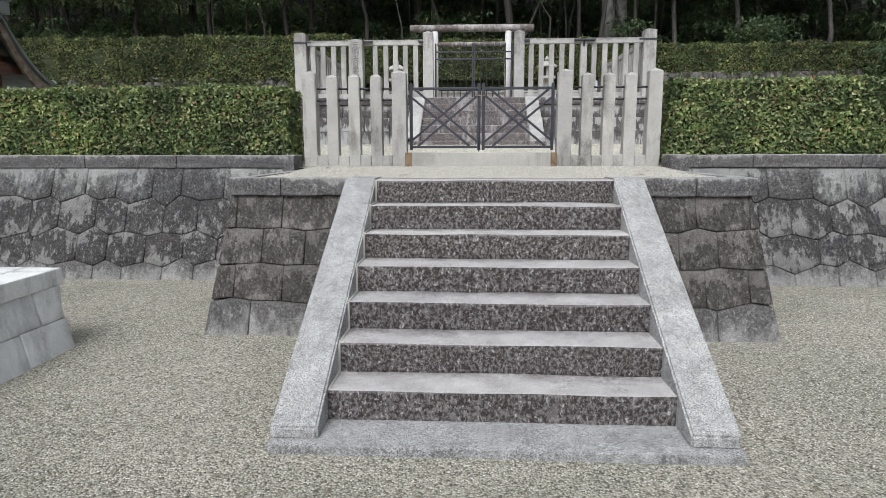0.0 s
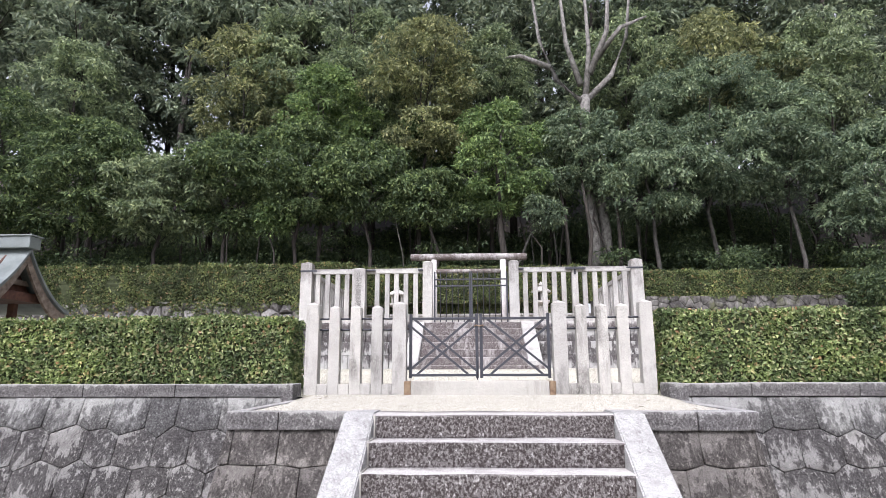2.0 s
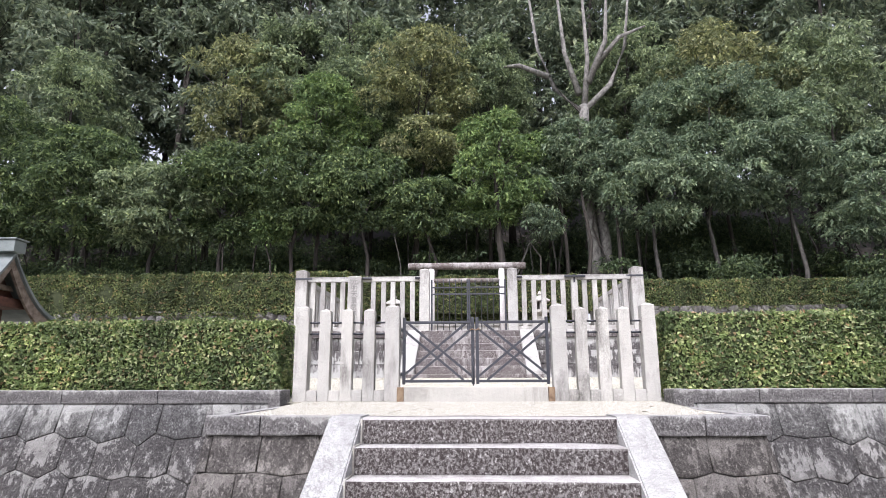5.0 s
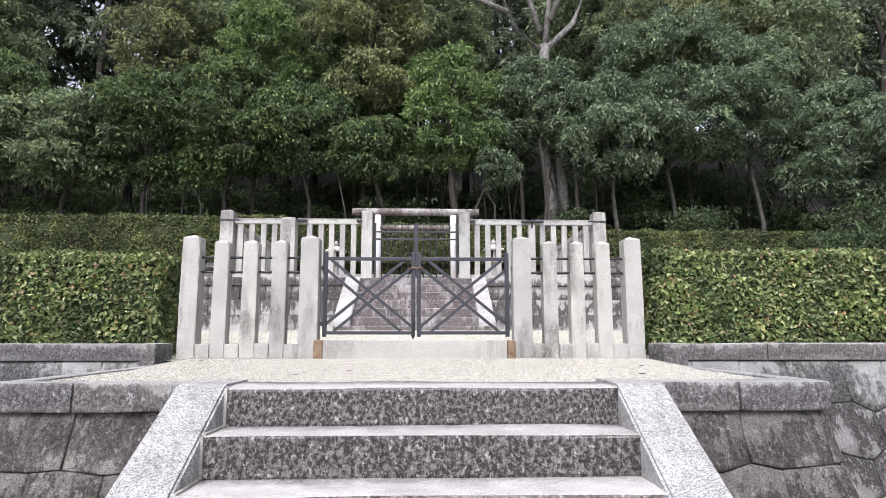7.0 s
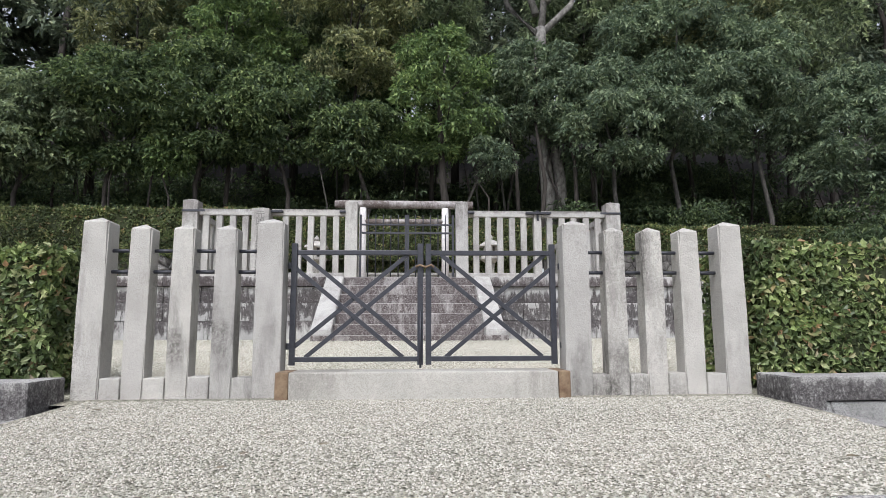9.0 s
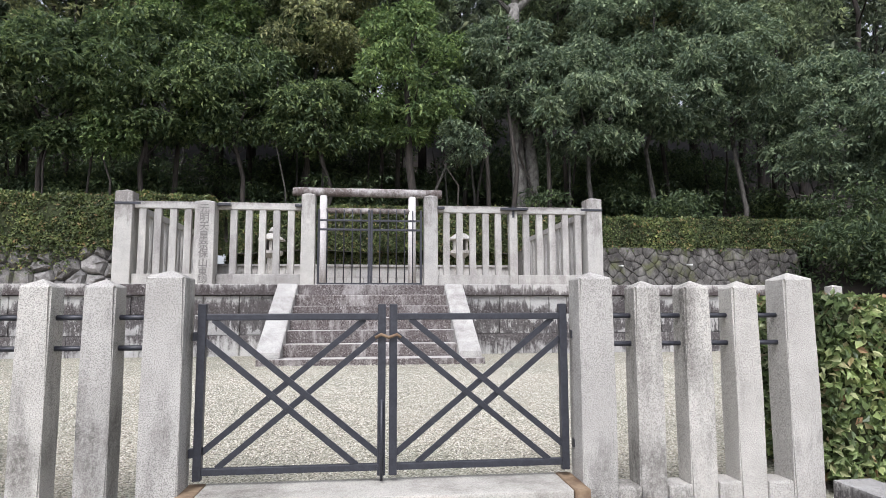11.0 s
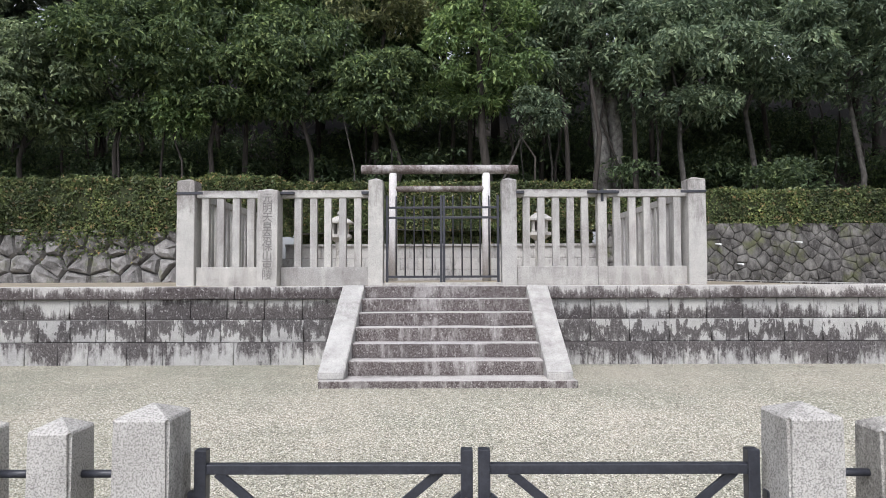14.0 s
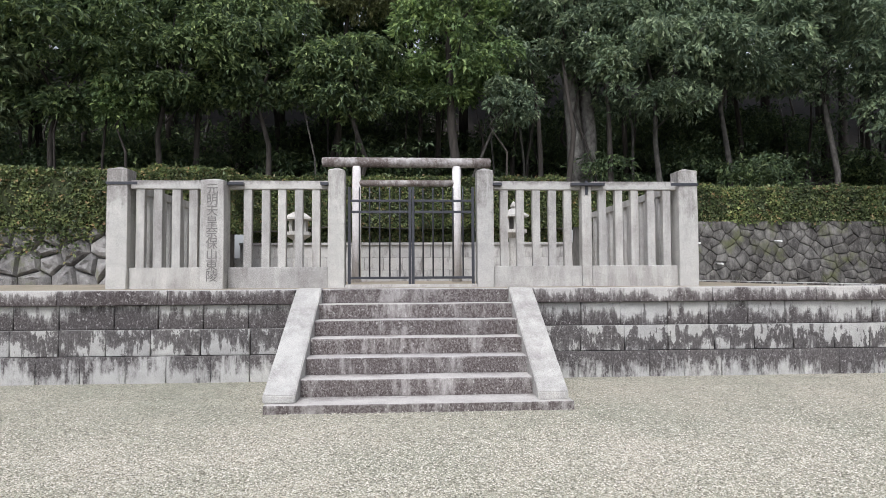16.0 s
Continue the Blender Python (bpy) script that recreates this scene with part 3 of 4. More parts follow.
# ---- front stone fence and iron gate ----


def post_bm(x0, x1, y0, y1, z0, z1, tip=0.035, taper=0.03):
    bm = bmesh.new()
    cx, cy = (x0 + x1) / 2, (y0 + y1) / 2
    hx, hy = (x1 - x0) / 2, (y1 - y0) / 2
    rows = []
    for z, s in ((z0, 1 + taper), ((z0 + z1) / 2, 1 + taper / 2), (z1 - tip - 0.008, 1), (z1 - tip, 0.93)):
        rows.append([bm.verts.new((cx + a * hx * s, cy + b * hy * s, z)) for a, b in ((-1, -1), (1, -1), (1, 1), (-1, 1))])
    for p, q in zip(rows, rows[1:]):
        for i in range(4):
            bm.faces.new((p[i], p[(i + 1) % 4], q[(i + 1) % 4], q[i]))
    peak = bm.verts.new((cx, cy, z1))
    for i in range(4):
        bm.faces.new((rows[-1][i], rows[-1][(i + 1) % 4], peak))
    bm.faces.new(rows[0][::-1])
    bmesh.ops.bevel(bm, geom=[e for e in bm.edges if abs(e.verts[0].co.z - e.verts[1].co.z) > 0.3], offset=0.012, segments=2, affect="EDGES")
    return bm


def front_fence(xs):
    f = thing("stone_fence", "low fence of five square granite posts with iron bars", "stone fence", "front stone fences")
    for k, (a, b) in enumerate(xs):
        big = k in (0, len(xs) - 1)
        hw = (b - a) / 2
        part("post", post_bm(a, b, 8.0 - hw, 8.0 + hw, 1.27, 2.565 if big else 2.52), POST, f)
    for (a, b), (c, d) in zip(xs, xs[1:]):
        part("filler_block", box_bm(b + 0.004, c - 0.004, 7.92, 8.07, 1.27, 1.49 + pick.uniform(-0.01, 0.005), 0.01), POST, f)
        for z in (2.335, 2.19):
            part("bar", tube_bm([(b - 0.02, 8.0, z), (c + 0.02, 8.0, z)], [0.013, 0.013], 10), IRON, f, "dark iron bar")
    return f


front_fence([(-2.025, -1.855), (-1.715, -1.573), (-1.43, -1.287), (-1.143, -1.0), (-0.862, -0.682)])
front_fence([(1.252, 1.43), (1.555, 1.695), (1.827, 1.967), (2.093, 2.236), (2.38, 2.548)])
for a, b in ((-2.2, -2.045), (2.57, 2.79)):
    kerb = part("kerb_stone", box_bm(a, b, 7.5, 7.9, 1.25, 1.486, 0.014, 0.005, 1), COPING)
    tagged(kerb, "grey granite kerb block beside the fence post", "kerb stone", "kerb blocks at the fence ends")
    kerb.location.z = 0.006
sill = thing("gate_sill", "pale concrete sill beam below the iron gate, rust-stained ends", "sill")
part("beam", box_bm(-0.6, 1.165, 7.79, 8.12, 1.26, 1.518, 0.01, 0.003, 3), CONCRETE, sill)
part("rusty_end", box_bm(-0.69, -0.602, 7.792, 8.12, 1.26, 1.518, 0.01), RUST, sill, "rust-brown stained end")
part("rusty_end", box_bm(1.167, 1.247, 7.792, 8.12, 1.26, 1.518, 0.01), RUST, sill, "rust-brown stained end")


def bar_bm(p, q, w, t):
    """A flat bar from p to q in an upright plane of constant y."""
    d = Vector(q) - Vector(p)
    bm = box_bm(0, d.length, -t / 2, t / 2, -w / 2, w / 2, min(w, t) * 0.15)
    bm.transform(Matrix.Translation(p) @ Matrix.Rotation(-math.atan2(d.z, d.x), 4, "Y"))
    return bm


def gate_leaf(gate, x0, x1, hinge):
    y, z0, z1 = 8.05, 1.59, 2.335
    leaf = part("gate_leaf", bar_bm((x0, y, z1), (x1, y, z1), 0.034, 0.03), IRON, gate)
    part("bottom_rail", bar_bm((x0, y, z0), (x1, y, z0), 0.034, 0.03), IRON, leaf)
    for x in (x0 + 0.018, x1 - 0.018):
        part("stile", box_bm(x - 0.02, x + 0.02, y - 0.02, y + 0.02, 1.55, 2.4, 0.004), IRON, leaf)
    xa, xb, za, zb = x0 + 0.03, x1 - 0.03, z0 + 0.012, z1 - 0.012
    o, sag = 0.075, 0.027
    fall = [((xa + o - 0.034, zb), (xb, za + 0.075 - sag)), ((xa, zb - 0.075 - sag), (xb - o - 0.034, za))]
    rise = [((xa + o, za), (xb, zb - 0.075)), ((xa, za + 0.075), (xb - o, zb))]
    if hinge > 0:
        fall = [((xa + o, zb), (xb, za + 0.075)), ((xa, zb - 0.075), (xb - o, za))]
        rise = [((xa + o + 0.034, za), (xb, zb - 0.075 - sag)), ((xa, za + 0.075 - sag), (xb - o + 0.034, zb))]
    for p, q in fall + rise:
        off = 0.006 if q[1] > p[1] else -0.006
        part("brace", bar_bm((p[0], y + off, p[1]), (q[0], y + off, q[1]), 0.03, 0.012), IRON, leaf)
    hx = x0 - 0.025 if hinge < 0 else x1 + 0.025
    for z in (2.24, 1.68):
        part("hinge", box_bm(min(hx, hx + 0.03), max(hx, hx + 0.03) + 0.02, y - 0.018, y + 0.018, z - 0.022, z + 0.022, 0.005), IRON, leaf)


gate = thing("iron_gate", "dark painted iron double gate with crossed braces, closed", "iron gate")
gate_leaf(gate, -0.648, 0.272, -1)
gate_leaf(gate, 0.294, 1.22, 1)
part("latch", tube_bm([(0.22, 8.015, 2.23), (0.25, 8.01, 2.245), (0.29, 8.01, 2.23), (0.33, 8.01, 2.245), (0.35, 8.015, 2.23)], [0.008] * 5, 8), RUST, gate, "rusty chain latch")
part("drop_bolt", tube_bm([(0.255, 8.02, 1.53), (0.255, 8.02, 1.92)], [0.008, 0.008], 8), IRON, gate)

before_upper = set(scene.objects)

# ---- terrace wall ----
wall2 = new("wall_terrace")
tagged(wall2, "pale ashlar terrace wall with dark running stains", "terrace wall", kind="structure")
part("core", box_bm(-30, 7.66, 15.38, 15.8, 1.2, 2.5, 0), MORTAR, wall2, "dark recessed joints")


for k, (w0, w1, step, stone) in enumerate(((1.47, 1.865, 0.52, WALL2_FOOT), (1.865, 2.2, 0.56, WALL2), (2.2, 2.51, 0.62, WALL2_TOP))):
    def terrace_place(u, v, d, set_out=0.09 - 0.045 * k):
        return (u, 15.35 - set_out - d, v)

    x = -12.0 - 0.2 * k
    while x < 7.65:
        e = min(x + step * pick.uniform(0.85, 1.15), 7.67)
        if 7.67 - e < 0.2:
            e = 7.67
        if not (-1.1 < x and e < 1.6):
            stone_piece("block", [(x, w0), (e, w0), (e, w1), (x, w1)], terrace_place, stone, wall2, 0.005, 0.01, 0.008, 0.003, pick)
        x = e
x = -12.0
while x < 7.6:
    e = min(x + pick.uniform(1.2, 1.7), 7.7)
    if 7.7 - e < 0.5:
        e = 7.7
    if x < -1.33 < e:
        e = -1.33
    if abs(x + 1.33) < 1e-6:
        x, e = 1.79, 3.0
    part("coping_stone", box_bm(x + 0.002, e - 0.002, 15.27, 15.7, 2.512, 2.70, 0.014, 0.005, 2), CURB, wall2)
    x = e
part("coping_stone", box_bm(7.4, 7.7, 15.802, 24.8, 2.512, 2.70, 0.014), WALL2, wall2)
part("end_face", box_bm(7.4, 7.68, 15.81, 24.8, 1.3, 2.51, 0.01), WALL2, wall2)
part("far_wall", box_bm(-30, -12.25, 15.46, 15.8, 1.2, 2.69, 0.01), WALL2, wall2)

# ---- upper stairs ----
stair2 = thing("stone_staircase", "pale granite staircase with six stained steps up to the terrace", "staircase")
part("base_slab", box_bm(-1.3, 1.82, 13.46, 14.0, 1.4, 1.6, 0.014, 0.008, 3), STEP2, stair2)
for i in range(1, 7):
    y, z = 15.4 - 0.31 * (6 - i), 1.6 + 0.1833 * i
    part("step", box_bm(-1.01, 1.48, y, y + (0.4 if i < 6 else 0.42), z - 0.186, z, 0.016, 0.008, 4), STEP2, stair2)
prof = [(13.55, 1.595), (13.55, 1.68), (15.36, 2.712), (15.6, 2.712), (15.6, 2.3), (14.3, 1.595)]
part("side_slab", stringer_bm(-1.325, -1.0, prof), PALE, stair2, "pale clean granite")
part("side_slab", stringer_bm(1.47, 1.785, prof), PALE, stair2, "pale clean granite")

# ---- upper stone fence ----
FY, FZ = 18.06, 2.66


def fence_panel(f, x0, x1, slats, width):
    part("plinth", box_bm(x0, x1, FY - 0.09, FY + 0.09, FZ - 0.02, 3.03, 0.012, 0.004, 2), PALE, f)
    part("rail", box_bm(x0, x1, FY - 0.075, FY + 0.075, 4.395, 4.545, 0.014, 0.004, 2), DRIPPED, f)
    for s in slats:
        part("slat", box_bm(s, s + width, FY - 0.055, FY + 0.055, 3.025, 4.4, 0.01), PALE, f)


fence = thing("stone_fence", "tall pale granite picket fence on a plinth, on the terrace", "stone fence", "terrace fence runs")
part("corner_post", post_bm(-5.01, -4.665, FY - 0.17, FY + 0.17, FZ - 0.03, 4.79, 0.06, 0), DRIPPED, fence)
part("gate_post", post_bm(-1.27, -0.985, FY - 0.15, FY + 0.15, FZ - 0.03, 4.79, 0.06, 0), DRIPPED, fence)
fence_panel(fence, -4.66, -3.39, [-4.57, -4.27, -3.96, -3.67], 0.145)
fence_panel(fence, -2.99, -1.275, [-2.74, -2.43, -2.15, -1.86, -1.56], 0.14)
fence_e = thing("stone_fence", "tall pale granite picket fence on a plinth, on the terrace", "stone fence", "terrace fence runs")
part("gate_post", post_bm(1.34, 1.63, FY - 0.15, FY + 0.15, FZ - 0.03, 4.79, 0.06, 0), DRIPPED, fence_e)
part("middle_post", box_bm(3.22, 3.4, FY - 0.1, FY + 0.1, FZ - 0.03, 4.5, 0.012), PALE, fence_e)
part("corner_post", post_bm(4.965, 5.31, FY - 0.17, FY + 0.17, FZ - 0.03, 4.79, 0.06, 0), DRIPPED, fence_e)
fence_panel(fence_e, 1.635, 3.215, [1.76, 2.05, 2.34, 2.63, 2.91], 0.14)
fence_panel(fence_e, 3.405, 4.96, [3.54, 3.84, 4.13, 4.43, 4.72], 0.14)
for f, spots in ((fence, ((-5.02, -4.5), (-3.0, -2.72), (-1.4, -1.26))), (fence_e, ((1.62, 1.78), (3.02, 3.62), (4.82, 5.32)))):
    for a, b in spots:
        part("bracket", box_bm(a, b, FY - 0.185, FY - 0.172 if b - a > 0.5 and a < -4 or b > 5 else FY - 0.08, 4.455, 4.505, 0.004), IRON, f, "dark iron strap")
part("bracket", box_bm(3.285, 3.335, FY - 0.115, FY - 0.08, 4.3, 4.55, 0.004), IRON, fence_e, "dark iron strap")
for sx in (-4.84, 5.14):
    s = thing("stone_fence", "pale granite picket fence running back along the terrace side", "stone fence", "terrace fence runs")
    part("plinth", box_bm(sx - 0.09, sx + 0.09, 18.25, 23.6, FZ - 0.02, 3.03, 0.012), PALE, s)
    part("rail", box_bm(sx - 0.075, sx + 0.075, 18.25, 23.6, 4.395, 4.545, 0.014), PALE, s)
    for k in range(16):
        y = 18.45 + 0.32 * k
        part("slat", box_bm(sx - 0.055, sx + 0.055, y, y + 0.14, 3.025, 4.4, 0.01), PALE, s)

# ---- inscribed stone pillar ----
stele = thing("inscribed_pillar", "square pale granite pillar with a column of carved characters", "inscribed pillar")
part("pillar", post_bm(-3.385, -2.995, FY - 0.33, FY + 0.05, FZ - 0.03, 4.565, 0.05, 0), PALE, stele)
INK = plain("carved_shade", (0.13, 0.125, 0.12), (0.24, 0.23, 0.22), 30, 0.95)
for k, ch in enumerate("\u5143\u660e\u5929\u7687\u5948\u4fdd\u5c71\u6771\u9675"):
    cu = bpy.data.curves.new("letter", "FONT")
    cu.body, cu.size, cu.extrude, cu.align_x = ch, 0.205, 0.003, "CENTER"
    tmp = new("letter_curve", cu)
    tmp.matrix_world = Matrix.Translation((-3.19, FY - 0.334, 4.29 - 0.186 * k)) @ Matrix.Rotation(radians(90), 4, "X")
    bpy.context.view_layer.update()
    me = bpy.data.meshes.new_from_object(tmp.evaluated_get(bpy.context.evaluated_depsgraph_get()))
    me.transform(tmp.matrix_world)
    bpy.data.objects.remove(tmp)
    me.materials.clear()
    me.materials.append(INK)
    ob = new("carved_character", me)
    ob.parent = stele

# ---- terrace iron gate ----
gate2 = thing("iron_gate", "dark iron barred double gate between granite posts, closed", "iron gate")


def barred_leaf(x0, x1):
    y = FY
    leaf = part("gate_leaf", box_bm(x0, x1, y - 0.02, y + 0.02, 4.18, 4.22, 0.004), IRON, gate2)
    for z in (4.0, 2.83):
        part("rail", box_bm(x0, x1, y - 0.018, y + 0.018, z - 0.022, z + 0.022, 0.004), IRON, leaf)
    for x in (x0, x1 - 0.05):
        part("stile", box_bm(x, x + 0.05, y - 0.025, y + 0.025, 2.72, 4.44, 0.004), IRON, leaf)
    n = 5
    for k in range(1, n + 1):
        x = x0 + 0.025 + (x1 - x0 - 0.05) * k / (n + 1)
        part("bar", tube_bm([(x, y, 2.83), (x, y, 4.42), (x, y, 4.45)], [0.014, 0.014, 0.002], 8), IRON, leaf)


barred_leaf(-0.94, 0.178)
barred_leaf(0.184, 1.3)
sill2 = part("gate_sill", box_bm(-0.98, 1.335, FY - 0.12, FY + 0.12, FZ - 0.02, 2.715, 0.01), PALE)
tagged(sill2, "low pale stone threshold under the barred gate", "sill")

# ---- gateway of round beams ----
TORII = granite("gateway_stone", (0.66, 0.65, 0.65), (0.57, 0.56, 0.56), (0.2, 0.16, 0.15), 0.2, 0.5, 0.3, 2.0)
LINTEL = granite("lintel_stone", (0.6, 0.58, 0.57), (0.5, 0.48, 0.47), (0.11, 0.088, 0.08), 0.66, 0.3, 1.0, 4.0, flecks=0.1)
torii = thing("shrine_gateway", "plain round-beamed stone shrine gateway with stained lintel", "shrine gateway")
for x in (-1.37, 1.49):
    part("column", tube_bm([(x, 24.6, 2.6), (x, 24.6, 4.4), (x, 24.6, 5.98)], [0.135, 0.128, 0.12], 24), TORII, torii)
part("lintel", tube_bm([(-2.34, 24.6, 6.105), (-2.32, 24.6, 6.105), (0, 24.6, 6.1), (2.45, 24.6, 6.09), (2.47, 24.6, 6.09)], [0.13, 0.142, 0.142, 0.142, 0.13], 28), LINTEL, torii)
part("tie_beam", tube_bm([(-1.3, 24.6, 5.5), (1.42, 24.6, 5.5)], [0.09, 0.09], 20), LINTEL, torii)

# ---- stone lanterns ----


def prism(rows, sides, cx, cy):
    bm = bmesh.new()
    last = None
    for r, z in rows:
        ring = [bm.verts.new((cx + r * math.cos(2 * math.pi * (k + 0.5) / sides), cy + r * math.sin(2 * math.pi * (k + 0.5) / sides), z)) for k in range(sides)]
        if last:
            for k in range(sides):
                bm.faces.new((last[k], last[(k + 1) % sides], ring[(k + 1) % sides], ring[k]))
        else:
            bm.faces.new(ring[::-1])
        last = ring
    bm.faces.new(last)
    return bm


def lantern(x, y, z, tall):
    k = tall / 1.95
    s = thing("stone_lantern", "hexagonal granite lantern on a slender shaft", "stone lantern", "court lanterns")
    part("base", prism([(0.3, z), (0.3, z + 0.12 * k), (0.2, z + 0.2 * k)], 6, x, y), POST, s)
    part("shaft", prism([(0.13, z + 0.2 * k), (0.11, z + 0.65 * k), (0.13, z + 1.08 * k)], 12, x, y), POST, s)
    part("platform", prism([(0.15, z + 1.08 * k), (0.34, z + 1.2 * k), (0.34, z + 1.28 * k)], 6, x, y), POST, s)
    box = thing("fire_box", "", "")
    box.parent = s
    for a in range(6):
        w = 2 * math.pi * (a + 0.5) / 6
        part("pillar", prism([(0.05, z + 1.28 * k), (0.05, z + 1.58 * k)], 4, x + 0.2 * math.cos(w), y + 0.2 * math.sin(w)), POST, box)
    # A solid dark prism stands for the shade inside the open fire box.
    part("core", prism([(0.12, z + 1.281 * k), (0.12, z + 1.579 * k)], 6, x, y), MORTAR, box, "solid dark core in place of the shaded hollow")
    part("roof", prism([(0.4, z + 1.58 * k), (0.4, z + 1.62 * k), (0.18, z + 1.75 * k), (0.09, z + 1.79 * k)], 6, x, y), POST, s)
    part("finial", prism([(0.05, z + 1.79 * k), (0.09, z + 1.84 * k), (0.07, z + 1.9 * k), (0.01, z + 1.97 * k)], 10, x, y), POST, s)


lantern(-2.62, 22.5, 2.66, 1.97)
lantern(2.78, 22.5, 2.66, 2.05)

# ---- back walls ----
wall_c = new("wall_court_back")
tagged(wall_c, "low grey concrete block wall behind the gateway", "block wall", kind="structure")
part("core", box_bm(-5.2, 5.6, 26.62, 26.9, 2.5, 3.86, 0), MORTAR, wall_c, "joints")
for r in range(3):
    x = -5.2 - 0.3 * (r % 2)
    while x < 5.5:
        stone_piece("block", [(x, 2.62 + 0.4 * r), (x + 0.6, 2.62 + 0.4 * r), (x + 0.6, 3.02 + 0.4 * r), (x, 3.02 + 0.4 * r)], lambda u, v, d: (u, 26.6 - d, v), BLOCK, wall_c, 0.004, 0.004, 0.006, 0.003, pick)
        x += 0.6
part("cap", box_bm(-5.2, 5.6, 26.52, 26.9, 3.82, 3.9, 0.01), BLOCK, wall_c)


CEMENT = plain("grey_mortar", (0.1, 0.096, 0.088), (0.19, 0.182, 0.17), 7, 0.95, relief=0.8)


def rubble_wall(name, label, x0, x1, z0, z1, y0, lean, step, mat, bulge, joint_mat):
    w = new(name)
    tagged(w, label, "stone wall", kind="structure")
    bm = box_bm(x0, x1, y0 + 0.36, y0 + 1.3, z0 - 0.3, z1 - 0.1, 0)
    part("core", bm, joint_mat, w, "recessed joints")
    seeds, v, k = [], z0 + step * 0.3, 0
    while v < z1 + step * 0.3:
        u = x0 - step * pick.random()
        while u < x1 + step:
            seeds.append((u + pick.uniform(-0.3, 0.3) * step, v + pick.uniform(-0.34, 0.34) * step))
            u += step * pick.uniform(0.8, 1.5)
        v += step * 0.72
    for poly in cells(seeds, x0, x1, z0 - 0.1, z1, step * 3.2):
        stone_piece("stone", poly, lambda u, v, d: (u, y0 + lean * (v - z0) - d, v), mat, w, 0.006, 0.04, 0.25 * bulge + 0.02, bulge, pick, bulge < 0.1)
    return w


rubble_wall("wall_boulder_west", "rounded grey fieldstone wall with lichen below the hedge", -22.0, -4.9, 2.62, 4.25, 23.7, 0.12, 0.56, BOULDER, 0.16, MORTAR)
rubble_wall("wall_rubble_east", "mortared dark rubble retaining wall with mossy patches", 5.3, 15.5, 1.9, 4.45, 24.9, 0.12, 0.36, RUBBLE, 0.022, CEMENT)

# the upper court, drawn to a first survey, brought to its true place and size
TRUE = Matrix.Translation((-0.047, -0.07, 0.193)) @ Matrix.Diagonal((0.9686, 0.98, 0.966, 1))
for ob in set(scene.objects) - before_upper:
    if ob.type == "MESH":
        ob.data.transform(TRUE)

# ---- pavilion roof ----
pav = thing("pavilion", "small timber pavilion with a curved grey metal gable roof", "pavilion")
rx1, ry, rz = -9.15, 12.0, 4.3


def slope(sign, lift, depth):
    pts = []
    for k in range(9):
        s = k / 8
        pts.append((ry + sign * depth * s, rz - 0.12 + lift - 1.2 * (1.75 * s - 0.75 * s * s)))
    return pts


for sign in (-1, 1):
    bm = bmesh.new()
    up, dn = slope(sign, 0.0, 1.42), slope(sign, -0.07, 1.4)
    ring = up + dn[::-1]
    a, b = [bm.verts.new((-12.5, y, z)) for y, z in ring], [bm.verts.new((rx1 + 0.06, y, z)) for y, z in ring]
    for i in range(len(ring)):
        bm.faces.new((a[i], b[i], b[(i + 1) % len(ring)], a[(i + 1) % len(ring)]))
    bm.faces.new(a)
    bm.faces.new(b[::-1])
    bmesh.ops.recalc_face_normals(bm, faces=bm.faces[:])
    part("roof_slope", bm, COPPER, pav, "grey-green sheet metal")
    bm = bmesh.new()
    up, dn = slope(sign, -0.075, 1.36), slope(sign, -0.32, 1.3)
    ring = up + dn[::-1]
    a, b = [bm.verts.new((rx1 - 0.06, y, z)) for y, z in ring], [bm.verts.new((rx1, y, z)) for y, z in ring]
    for i in range(len(ring)):
        bm.faces.new((a[i], b[i], b[(i + 1) % len(ring)], a[(i + 1) % len(ring)]))
    bm.faces.new(a)
    bm.faces.new(b[::-1])
    bmesh.ops.recalc_face_normals(bm, faces=bm.faces[:])
    part("bargeboard", bm, WOOD, pav, "weathered grey wood")
part("ridge", box_bm(-12.6, rx1 + 0.12, ry - 0.17, ry + 0.17, rz - 0.12, rz + 0.13, 0.02), COPPER, pav)
part("ridge_cap", box_bm(-12.6, rx1 + 0.16, ry - 0.2, ry + 0.2, rz + 0.132, rz + 0.165, 0.01), COPPER, pav)
part("gable_beam", box_bm(-12.3, rx1 - 0.2, ry - 0.8, ry + 0.8, 3.1, 3.3, 0.02), REDWOOD, pav)
part("gable_board", stringer_bm(rx1 - 0.45, rx1 - 0.38, [(ry - 0.72, 3.3), (ry + 0.72, 3.3), (ry + 0.05, 4.1), (ry - 0.05, 4.1)]), REDWOOD, pav, "dark red-brown boards")
part("tie", box_bm(rx1 - 0.37, rx1 - 0.3, ry - 0.6, ry + 0.6, 3.45, 3.56, 0.01), WOOD, pav)
for x in (-11.9, -9.9):
    for y in (ry - 0.7, ry + 0.7):
        part("post", box_bm(x - 0.07, x + 0.07, y - 0.07, y + 0.07, 1.4, 3.12, 0.01), REDWOOD, pav)

near = Vector((0.23, -0.17, 1.69))
CLOSER = Matrix.Translation(near) @ Matrix.Scale(0.84, 4) @ Matrix.Translation(-near)
for ob in pav.children_recursive:
    ob.data.transform(CLOSER)

# ---- drain pipes in the rubble wall ----
WHITE = plain("white_plastic", (0.7, 0.7, 0.68), (0.8, 0.8, 0.78), 12, 0.5)
